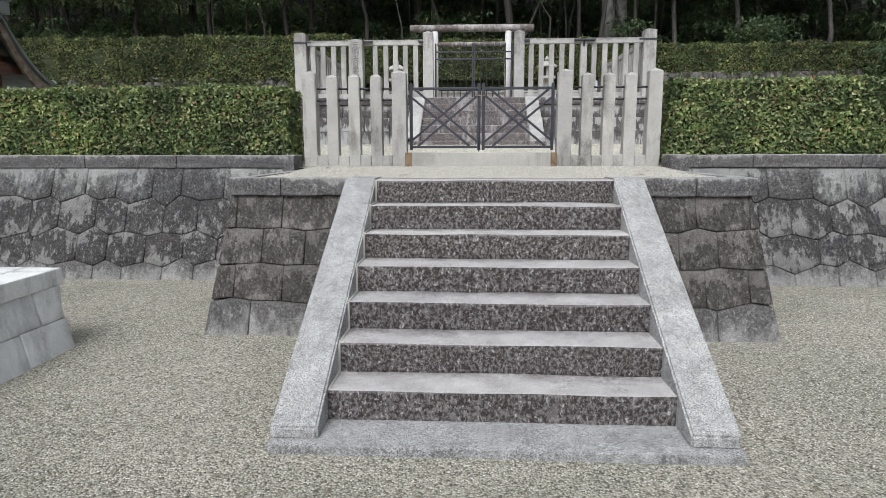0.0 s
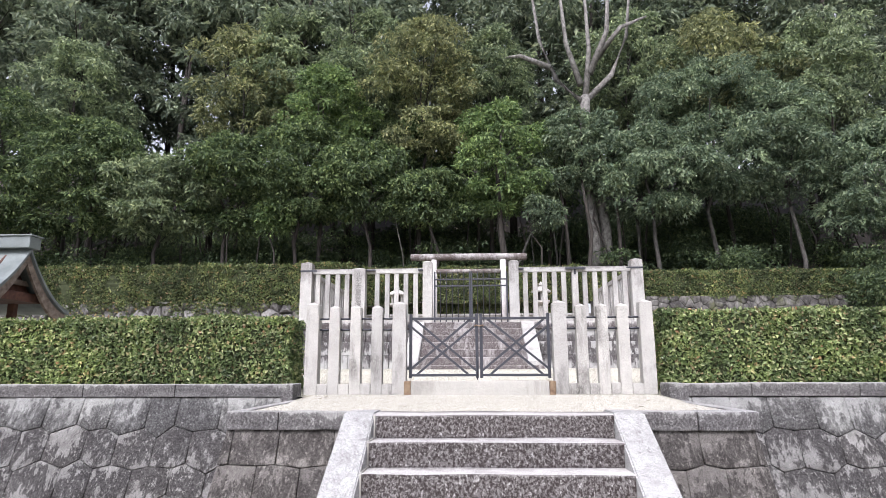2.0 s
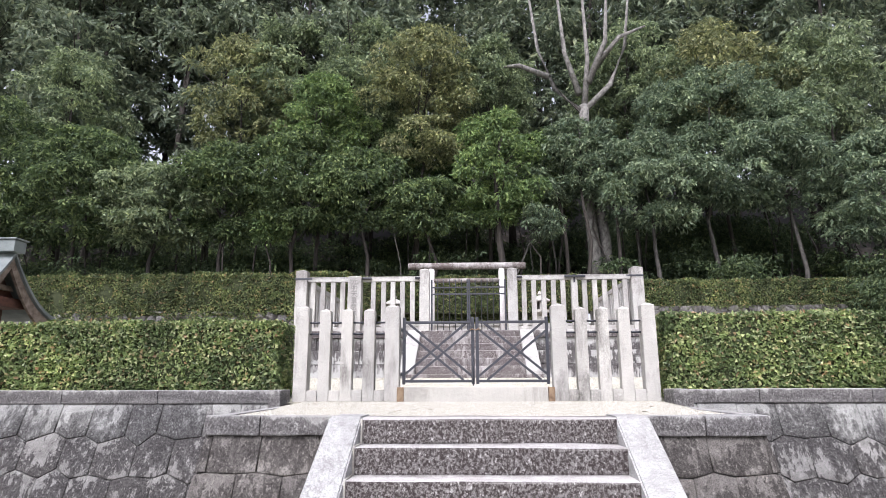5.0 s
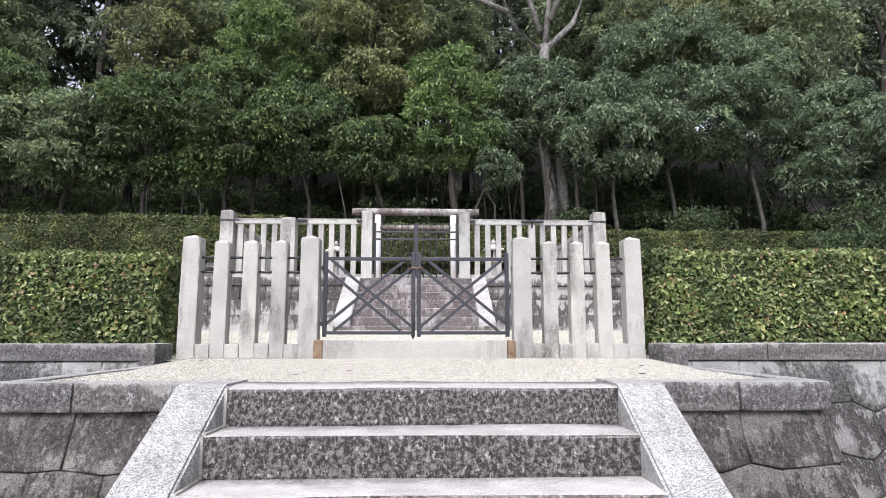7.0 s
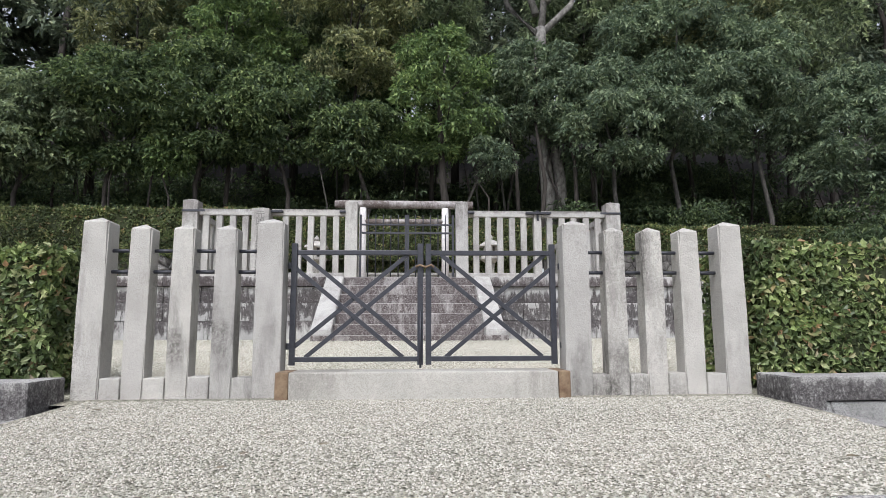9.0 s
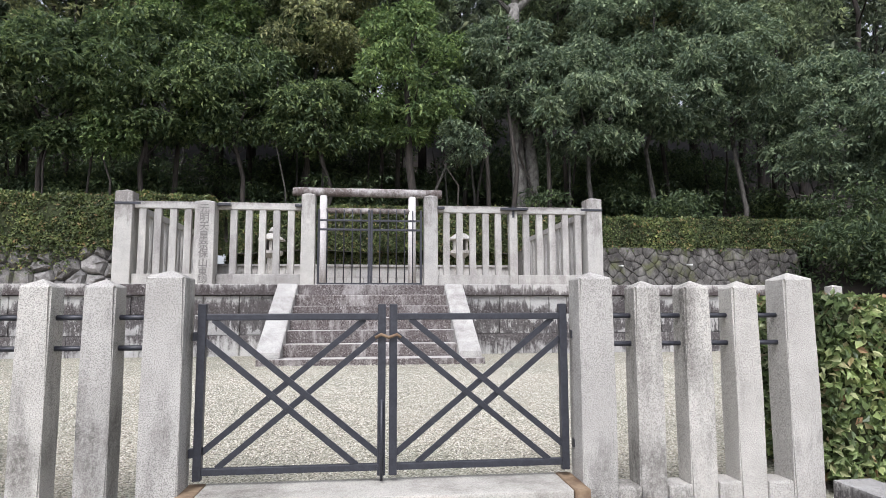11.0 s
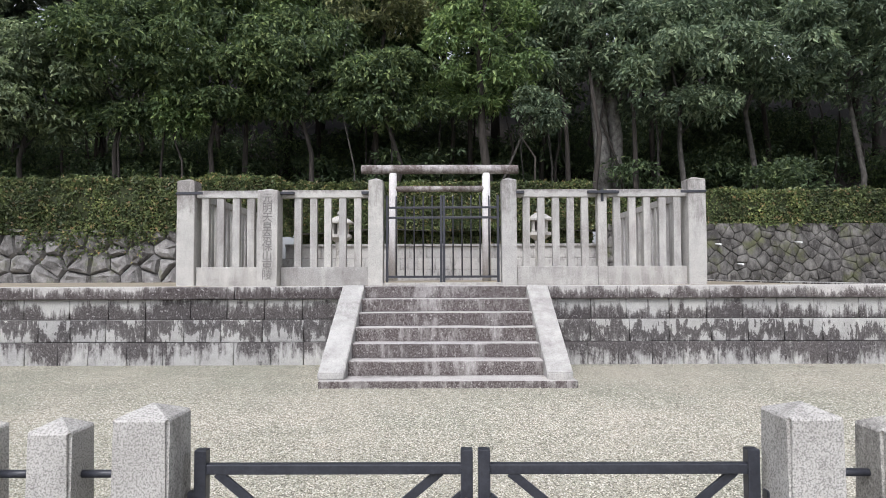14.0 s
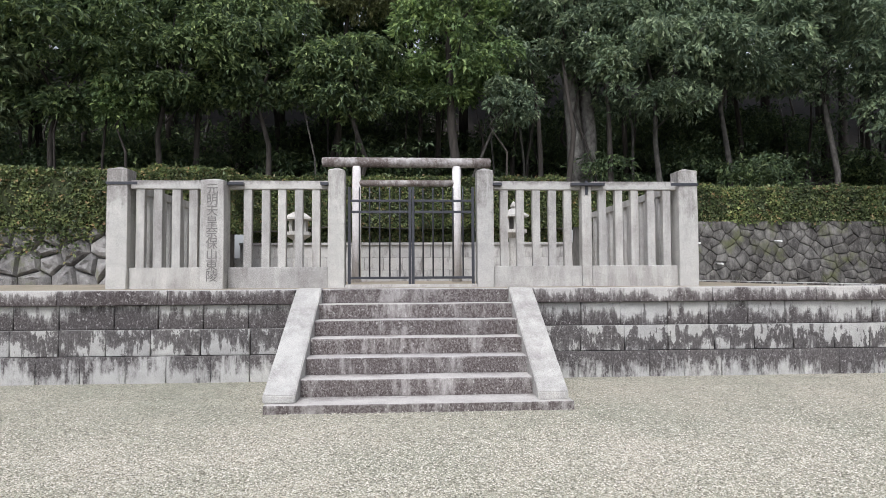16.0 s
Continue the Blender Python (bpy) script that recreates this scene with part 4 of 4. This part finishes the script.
for x, z in ((7.1, 3.3), (9.0, 3.25), (8.35, 3.85), (10.75, 3.9), (6.2, 3.1)):
    pipe = part("drain_pipe", tube_bm([(x, 24.45, z), (x, 24.1, z - 0.02)], [0.028, 0.028], 12), WHITE)
    tagged(pipe, "white plastic weep pipe end in the rubble wall", "drain pipe", "weep pipes")

# ---- bank and side gate ----


def bank_z(x, y):
    rise = 0.42 * max(0.0, x - 13.2 + 0.35 * max(0.0, y - 20)) + 0.1 * max(0.0, y - 22)
    return 1.6 + min(rise, 3.2) + 0.08 * noise.noise(Vector((x, y, 3)))


bank = grid_mesh("bank", [12.0 + 0.8 * k for k in range(24)], [17 + 0.8 * k for k in range(13)], bank_z, SHADED_SOIL)
tagged(bank, "sloping bank covered with brown leaf litter", "bank", kind="structure")
side = thing("side_gate", "narrow black iron gate between two pale stone posts", "side gate")
gz, gy = 1.655, 19.2
part("post", post_bm(10.56, 10.83, gy - 0.13, gy + 0.13, gz - 0.1, gz + 1.34, 0.04, 0), POST, side)
part("post", post_bm(11.66, 11.96, gy - 0.13, gy + 0.13, gz - 0.1, gz + 1.34, 0.04, 0), POST, side)
leaf = part("gate_leaf", bar_bm((10.85, gy, gz + 1.0), (11.64, gy, gz + 1.0), 0.03, 0.02), IRON, side)
part("rail", bar_bm((10.85, gy, gz + 0.1), (11.64, gy, gz + 0.1), 0.03, 0.02), IRON, leaf)
part("rail", bar_bm((10.85, gy, gz + 0.75), (11.64, gy, gz + 0.75), 0.025, 0.02), IRON, leaf)
for k in range(7):
    x = 10.88 + 0.122 * k
    part("bar", box_bm(x - 0.012, x + 0.012, gy - 0.01, gy + 0.01, gz + 0.08, gz + 1.12, 0.003), IRON, leaf)
part("brace", bar_bm((10.87, gy - 0.02, gz + 1.05), (11.62, gy - 0.02, gz + 0.55), 0.02, 0.01), IRON, leaf)

# ---- hedges ----


def hedge(name, label, x0, x1, y0, y1, z0, z1, density, size, mat, ragged=0.05, hang=0.0, faces="ftlr", group=""):
    h = thing(name, label, "hedge", group)
    inset = size * 0.9
    # One solid dark box stands in for the shaded inside of the hedge.
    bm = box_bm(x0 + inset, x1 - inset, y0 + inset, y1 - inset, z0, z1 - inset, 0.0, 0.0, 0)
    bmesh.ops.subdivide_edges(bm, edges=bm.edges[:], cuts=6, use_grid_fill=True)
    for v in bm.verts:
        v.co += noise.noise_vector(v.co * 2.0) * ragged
    part("branch_mass", bm, TWIG_SHADE, h, "solid dark core standing for the shaded twigs inside")
    pos, nor = [], []
    for face, n, a in (("f", (0, -1, 0), (x1 - x0) * (z1 - z0)), ("t", (0, 0, 1), (x1 - x0) * (y1 - y0)), ("l", (-1, 0, 0), (y1 - y0) * (z1 - z0)), ("r", (1, 0, 0), (y1 - y0) * (z1 - z0))):
        if face not in faces:
            continue
        k = int(a * density)
        p = np.column_stack([rng.uniform(x0, x1, k), rng.uniform(y0, y1, k), rng.uniform(z0, z1, k)])
        if face == "f":
            p[:, 1] = y0
            if hang:
                p[:, 2] -= (1 - (p[:, 2] - z0) / (z1 - z0)) ** 3 * hang * rng.random(k) * (0.7 + 0.5 * np.sin(p[:, 0] * 1.1) + 0.3 * np.sin(p[:, 0] * 2.7))
        elif face == "t":
            p[:, 2] = z1
        elif face == "l":
            p[:, 0] = x0
        else:
            p[:, 0] = x1
        wav = np.sin(p[:, 0] * 2.3) * np.sin(p[:, 2] * 3.1 + p[:, 0]) + 0.6 * np.sin(p[:, 0] * 6.1 + p[:, 1] * 5)
        p += np.array(n) * (wav * ragged * 0.5 - rng.random(k) ** 1.5 * inset * 1.6 + inset * 0.3)[:, None]
        pos.append(p)
        nor.append(np.tile(np.array(n, float), (k, 1)))
    p, n = np.concatenate(pos), np.concatenate(nor)
    k = len(p)
    up = unit(n + rng.normal(0, 0.95, (k, 3)) + [0, 0, 0.4])
    along = unit(np.cross(up, rng.normal(0, 1, (k, 3))))
    ln = rng.uniform(0.7, 1.3, k) * size
    v, t = leaves(p, along, up, ln, ln * rng.uniform(0.45, 0.75, k))
    crown = fast_mesh("leaves", v, t, mat, h)
    crown["kind"] = "stuff"
    return h


hedge("hedge", "clipped glossy green hedge above the dark retaining wall", -9.5, -2.28, 8.02, 8.8, 1.42, 2.36, 3000, 0.056, HEDGE, 0.05, group="front hedges")
hedge("hedge", "clipped glossy green hedge above the dark retaining wall", 2.72, 9.5, 8.02, 8.95, 1.42, 2.42, 3000, 0.056, HEDGE, 0.05, group="front hedges")
hedge("hedge", "broad clipped dark green hedge overhanging the boulder wall", -24, -4.6, 23.1, 25.0, 4.15, 5.72, 1000, 0.095, HEDGE2, 0.16, 1.0, group="back hedges")
hedge("hedge", "clipped dark green hedge behind the gateway", -4.7, 5.0, 26.1, 27.4, 3.9, 6.0, 1000, 0.095, HEDGE2, 0.1, group="back hedges")
hedge("hedge", "clipped dark green hedge above the rubble wall", 5.0, 16, 24.6, 26.2, 4.42, 5.5, 1000, 0.095, HEDGE2, 0.12, 0.15, group="back hedges")
hedge("hedge", "low clipped hedge beside the side gate", 11.3, 15.5, 17.6, 18.6, 1.6, 2.3, 700, 0.07, HEDGE2, 0.06)

# ---- forest ----


def crown_mesh(name, mat, parent, centres, radii, per, size, flat=0.62, droop=0.55):
    """Many leaf sprays: each a rounded cushion of drooping leaves."""
    cc, al, up, ln = [], [], [], []
    for c, r in zip(centres, radii):
        k = max(14, int(per * r * r))
        d = unit(rng.normal(0, 1, (k, 3)) * [1, 1, 0.8] + [0, 0, 0.55])
        sh = r * (0.6 + 0.45 * rng.random(k) ** 0.6)
        p = np.array(c) + d * sh[:, None] * [1, 1, flat]
        out = unit(d * [1, 1, 0.3] + rng.normal(0, 0.6, (k, 3)) + [0, 0, -droop])
        cc.append(p)
        al.append(out)
        up.append(unit(d * 0.5 + [0, 0, 0.9] + rng.normal(0, 0.6, (k, 3))))
        ln.append(size * rng.uniform(0.55, 1.5, k))
    cc, al, up, ln = np.concatenate(cc), np.concatenate(al), np.concatenate(up), np.concatenate(ln)
    v, t = leaves(cc, al, up, ln, ln * 0.42)
    ob = fast_mesh(name, v, t, mat, parent)
    ob["kind"] = "stuff"
    return ob


def tree(label, x, y, zlow, ztop, R, mat, bark, lobes=60, per=480, size=0.2, trunk=0.1, group="hillside trees", seed=0):
    pk = random.Random(seed * 31 + int(x * 7) + int(y * 3))
    zlow += 1.15
    base = hill_z(x, y) - 0.15
    t = thing("tree", label, "tree", group, at=(x, y, base))
    h = ztop - base
    bend = [(pk.uniform(-0.4, 0.4), pk.uniform(-0.3, 0.3)) for _ in range(6)]
    pts = [(bend[k][0] * k / 3, bend[k][1] * k / 3, h * 0.88 * k / 5) for k in range(6)]
    bm = tube_bm(pts, [trunk * (1.25, 1.0, 0.86, 0.66, 0.42, 0.16)[k] for k in range(6)], 9, rough=0.15)
    mid, half = (zlow + ztop) / 2 - base, (ztop - zlow) / 2
    cs, rs = [], []
    for k in range(int(lobes * 1.5)):
        a, w = pk.uniform(0, 2 * math.pi), pk.uniform(-1, 1)
        s = pk.uniform(0.2, 1.15) ** 0.5
        e = math.sqrt(max(0.05, 1 - w * w)) * (1.0 - 0.18 * w)
        e *= 0.95 + 0.5 * noise.noise(Vector((2.0 * math.cos(a) + x, 2.0 * math.sin(a) + y, 2.2 * w)))
        r = pk.uniform(0.3, 0.85) * (0.55 + 0.16 * R)
        cs.append((R * e * s * math.cos(a) + pts[3][0], R * e * s * math.sin(a) * 0.85, mid + half * w * 0.95))
        rs.append(r)
    for k in range(5):
        i = pk.randrange(len(cs))
        f = pk.uniform(0.4, 0.8)
        p0 = Vector((pts[3][0] * f, pts[3][1] * f, max(0.5, min(h * 0.8, cs[i][2] * 0.8))))
        p1 = Vector(cs[i])
        tube_bm([p0, p0.lerp(p1, 0.5) + Vector((0, 0, 0.25)), p1], [trunk * 0.28, trunk * 0.16, 0.012], 6, bm)
    part("trunk", bm, bark, t)
    crown_mesh("crown", mat, t, cs, rs, per, size)
    return t


DARK = "evergreen tree with dense dark green layered foliage"
OLIVE = "evergreen tree with dense olive green foliage"
BRIGHT = "young tree with fresh light green foliage"
BLUE = "evergreen tree with hazy blue-green foliage"
tree(DARK, -18.5, 27, 6.6, 13.5, 3.2, LEAF_A, BARK, 75)
tree(BRIGHT, -14.6, 27, 6.6, 11.5, 2.5, LEAF_H, BARK, 60)
tree(DARK, -11.6, 27.5, 7.0, 12.6, 3.0, LEAF_A, BARK, 75)
tree(DARK, -8.0, 27.5, 7.4, 13.0, 2.9, LEAF_A, BARK, 75)
tree(BRIGHT, -7.4, 28.5, 11.5, 16.6, 2.1, LEAF_C, BARK, 45)
tree(DARK, -4.6, 27.5, 7.4, 12.2, 2.2, LEAF_A, BARK, 55)
tree(OLIVE, -2.3, 28.5, 10.9, 19.2, 2.8, LEAF_B, BARK, 70)
tree(DARK, -1.5, 27.0, 7.0, 10.6, 1.8, LEAF_A, BARK, 45)
tree(BRIGHT, 1.7, 27.6, 7.6, 14.2, 2.1, LEAF_C, BARK, 55, trunk=0.17)
tree(DARK, 1.2, 30, 12.5, 19.5, 2.4, LEAF_H, BARK, 55)
tree(BLUE, 4.6, 28.2, 8.8, 12.6, 1.7, LEAF_D, BARK, 36)
tree(BLUE, 7.0, 27.4, 8.6, 12.2, 1.6, LEAF_D, BARK, 34)
tree(BLUE, 8.6, 27.4, 7.2, 12.6, 2.5, LEAF_D, GREYBARK, 65)
tree(BLUE, 11.6, 28.4, 8.2, 16.6, 3.6, LEAF_D, GREYBARK, 95)
tree(BLUE, 15.2, 28.0, 8.0, 14.6, 2.6, LEAF_D, GREYBARK, 65)
tree(DARK, 17.8, 26.5, 5.8, 12.2, 2.6, LEAF_D, GREYBARK, 65)
tree(DARK, 21.0, 24.5, 3.4, 11.5, 3.2, LEAF_D, BARK, 75)
tree(DARK, -22.5, 26.5, 6.0, 15.0, 3.4, LEAF_A, BARK, 75)
# Higher row takes brighter leaf colours that carry skylight on the crowns.
for x, y, lo, hi, R in ((-22, 31, 12, 20, 3.2), (-12.6, 31.5, 12.5, 21, 3.0), (-9.5, 32, 14, 22, 3.4), (-5.2, 31.5, 13, 21.5, 3.0), (9.0, 31.5, 13.5, 21, 3.0), (13.5, 31, 12.5, 20.5, 3.4), (18.5, 30.5, 11, 20, 3.4)):
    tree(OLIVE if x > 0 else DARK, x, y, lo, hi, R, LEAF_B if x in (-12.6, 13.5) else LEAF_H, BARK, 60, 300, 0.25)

tree(BRIGHT, -8.9, 26.9, 6.5, 9.1, 0.85, LEAF_C, BARK, 14, 620, 0.16, 0.06)
tree(BRIGHT, 3.2, 26.9, 6.7, 9.3, 0.8, LEAF_D, BARK, 12, 520, 0.17, 0.05)
tree(DARK, -2.8, 30.2, 8.6, 14.5, 2.5, LEAF_A, BARK, 60)
tree(DARK, 0.3, 31.0, 8.4, 15.0, 2.3, LEAF_A, BARK, 60)
tree(DARK, 4.2, 31.0, 8.6, 14.5, 2.2, LEAF_A, BARK, 50)
tree(BLUE, 5.4, 27.4, 10.6, 13.6, 1.5, LEAF_D, BARK, 26)

# bare forked tree
bare = thing("tree", "tall pale bare-limbed tree with a forked twin trunk", "tree", "hillside trees", at=(6.1, 28.6, hill_z(6.1, 28.6) - 0.15))
bm = tube_bm([(0, 0, 0), (-0.1, 0, 3), (-0.35, 0, 6.2), (-0.25, 0, 9.2), (-0.2, 0, 10)], [0.36, 0.29, 0.26, 0.24, 0.22], 12, rough=0.2)
tube_bm([(0.55, 0.3, 0), (0.5, 0.2, 3.2), (0.1, 0, 6.0), (-0.2, 0, 8.0)], [0.3, 0.26, 0.22, 0.12], 12, bm, 0.2)
for limb in (((-0.25, 0, 9.6), (-1.6, 0, 10.9), (-2.4, -0.2, 13), (-2.9, -0.3, 17)), ((-0.2, 0, 9.8), (0.1, 0, 12.5), (0.0, 0.2, 18)),
             ((-0.2, 0, 9.7), (1.2, 0.2, 11.2), (2.1, 0.3, 13.4), (2.5, 0.2, 17)), ((-0.4, 0, 10.6), (-1.0, 0.2, 13), (-1.3, 0.2, 17)),
             ((0.05, 0, 11.2), (1.0, -0.2, 13.4), (1.2, -0.3, 16.5)), ((-1.9, 0, 11.6), (-3.4, -0.3, 12.1), (-4.2, -0.4, 12.0)), ((0.4, 0, 12), (1.7, -0.2, 13.6), (3.0, -0.3, 14.1))):
    n = len(limb)
    tube_bm(limb, [0.175 * (1 - 0.72 * k / (n - 1)) for k in range(n)], 8, bm, 0.2)
part("trunk", bm, PALEBARK, bare)

# slim understorey stems
rs = random.Random(11)
for k in range(46):
    x = rs.uniform(-22, 20)
    y = rs.uniform(27.0, 33)
    s = thing("sapling", "slender bare sapling stem among the trees", "sapling", "forest saplings", at=(x, y, hill_z(x, y) - 0.1))
    h, l1, l2 = rs.uniform(3.5, 8), rs.uniform(-0.7, 0.7), rs.uniform(-0.4, 0.4)
    part("stem", tube_bm([(0, 0, 0), (l1 * 0.3, 0, h * 0.3), (l1 + l2, 0, h * 0.65), (l1, 0.2, h)], [rs.uniform(0.03, 0.06)] * 3 + [0.015], 6, rough=0.2), GREYBARK if k % 3 == 0 else BARK, s)

# shrubs behind the hedges, most in a leaf colour darkened for shade
shrubs = []
for k in range(4):
    cs = [(rs.gauss(0, 0.8), rs.gauss(0, 0.5), rs.uniform(0.3, 2.3)) for _ in range(30)]
    s = thing("shrub", "leafy dark green shrub at the forest edge", "shrub", "forest edge shrubs", at=(-20 + 3 * k, 28.2, hill_z(-20 + 3 * k, 28.2) - 0.2))
    crown_mesh("foliage", (LEAF_SHADED, LEAF_SHADED, LEAF_SHADED, LEAF_A)[k], s, cs, [rs.uniform(0.3, 0.55) for _ in cs], 190, 0.18)
    shrubs.append(s)
for k in range(110):
    x = rs.uniform(-26, 20)
    y = rs.uniform(27.2, 31.5) if abs(x) > 5 else rs.uniform(28.4, 32)
    if k > 40:
        y += 3.5
    copy_thing(shrubs[(0, 1, 2, 0, 2, 3, 0)[k % 7]], pose(x, y, hill_z(x, y) - 0.2, 0, 0, rs.uniform(0, 360)))
for k in range(44):
    x, y = rs.uniform(6, 20), rs.uniform(33, 37)
    copy_thing(shrubs[k % 3], pose(x, y, hill_z(x, y) - 0.2, 0, 0, rs.uniform(0, 360)))
for k in range(16):
    x, y = rs.uniform(14.5, 20), rs.uniform(20, 26)
    copy_thing(shrubs[(0, 1, 2)[k % 3]], pose(x, y, bank_z(x, y) - 0.25, 0, 0, rs.uniform(0, 360)))

# background woods, with haze put into their leaf colour
wood = []
for k in range(3):
    wood.append(tree("tall conifer-like tree deep in the woods, leaves paled as in haze", -27 + 2.5 * k, 36, 14, 33, 3.4, LEAF_E, BARK, 75, 130, 0.42, 0.2, "background woods", k))
high = [tree("tall slim tree with a high crown deep in the woods, paled as in haze", -33 + 2.5 * k, 38, 23, 34, 2.6, LEAF_E, BARK, 60, 130, 0.42, 0.16, "background woods", 7 + k) for k in range(2)]
for k in range(48):
    x, y = -34 + 68 * (k + rs.uniform(-0.4, 0.4)) / 48, rs.uniform(33, 42)
    clear = -18.2 < x < -16.2
    copy_thing(high[k % 2] if clear else wood[k % 3], pose(x, y, hill_z(x, y) - (0.3 if clear else rs.uniform(-1.0, 2.5)), 0, 0, rs.uniform(0, 360)))
    if clear:
        for j in range(2):
            x2, y2 = x + rs.uniform(-0.8, 0.8), rs.uniform(33, 43)
            copy_thing(high[j], pose(x2, y2, hill_z(x2, y2) - 0.3, 0, 0, rs.uniform(0, 360)))

# ---- loose gravel ----


def pebbles(name, label, x0, x1, y0, y1, z, count, r0, r1, feather=0.0, mat=None):
    n = count
    base = np.array([(1, 0, -0.2), (-0.5, 0.87, -0.2), (-0.5, -0.87, -0.2), (0.1, 0.1, 0.8)])
    tri = np.array([(0, 1, 3), (1, 2, 3), (2, 0, 3)])
    ang = rng.uniform(0, 6.28, n)
    sc = rng.uniform(r0, r1, (n, 3)) * [1, 1, 0.75]
    loc = np.column_stack([rng.uniform(x0, x1, n) + rng.normal(0, feather, n), rng.uniform(y0, y1, n) + np.abs(rng.normal(0, feather, n)), np.zeros(n)])
    loc[:, 2] = z(loc[:, 0], loc[:, 1]) + r0 * rng.uniform(0, 0.8, n)
    v = base[None] * sc[:, None]
    ca, sa = np.cos(ang)[:, None], np.sin(ang)[:, None]
    v = np.stack([v[..., 0] * ca - v[..., 1] * sa, v[..., 0] * sa + v[..., 1] * ca, v[..., 2]], -1) + loc[:, None]
    t = (np.arange(n)[:, None, None] * 4 + tri[None]).reshape(-1, 3)
    ob = fast_mesh(name, v.reshape(-1, 3), t, mat or PEBBLE)
    return tagged(ob, label, "gravel", kind="stuff")


pebbles("loose_gravel", "loose beige pebbles over the landing", -1.845, 2.485, 5.4, 7.79, lambda x, y: landing_z(y), 60000, 0.0042, 0.009)
pebbles("loose_gravel", "loose grey-beige pebbles of the forecourt", -4.0, 4.6, 2.3, 6.2, lambda x, y: -0.0145 * np.clip(4.85 - y, 0, 7), 62000, 0.0045, 0.0095, 0.5)
pebbles("loose_gravel", "loose beige pebbles of the upper court", -4.2, 5.0, 8.3, 12.0, lambda x, y: 1.33 + np.maximum(0, np.minimum(y, 13.2) - 7.8) * 0.062, 70000, 0.0055, 0.011, 0.9, COURT_PEBBLE)

# fallen leaves
rl = random.Random(5)
for k in range(26):
    spot = k % 3
    x = rl.uniform(-3, 4)
    y, z = ((rl.uniform(2.0, 2.7), -0.025), (rl.uniform(5.7, 7.5), 1.33), (rl.uniform(8.6, 13.0), 0))[spot]
    x = max(-1.6, min(2.3, x)) if spot == 1 else x
    z = yard_z(x, y) + 0.012 if spot == 2 else (float(landing_z(y)) + 0.012 if spot == 1 else z)
    s = rl.uniform(0.02, 0.035)
    bm = bmesh.new()
    a, t = rl.uniform(0, 6.28), 0.35
    ring = [bm.verts.new((x + s * u * math.cos(a) - s * w * t * math.sin(a), y + s * u * math.sin(a) + s * w * t * math.cos(a), z + 0.006 * c)) for u, w, c in ((-1, 0, 0), (-0.3, 1, 1), (0.5, 0.8, 1), (1, 0, 0.3), (0.5, -0.8, 1), (-0.3, -1, 1))]
    spine = [ring[0], bm.verts.new((x, y, z)), ring[3]]
    bm.faces.new((spine[0], spine[1], ring[2], ring[1]))
    bm.faces.new((spine[1], spine[2], ring[2]))
    bm.faces.new((spine[0], ring[5], ring[4], spine[1]))
    bm.faces.new((spine[1], ring[4], spine[2]))
    fallen = part("fallen_leaf", bm, EARTH)
    tagged(fallen, "small dry brown leaf lying on the gravel", "leaf", "fallen leaves")
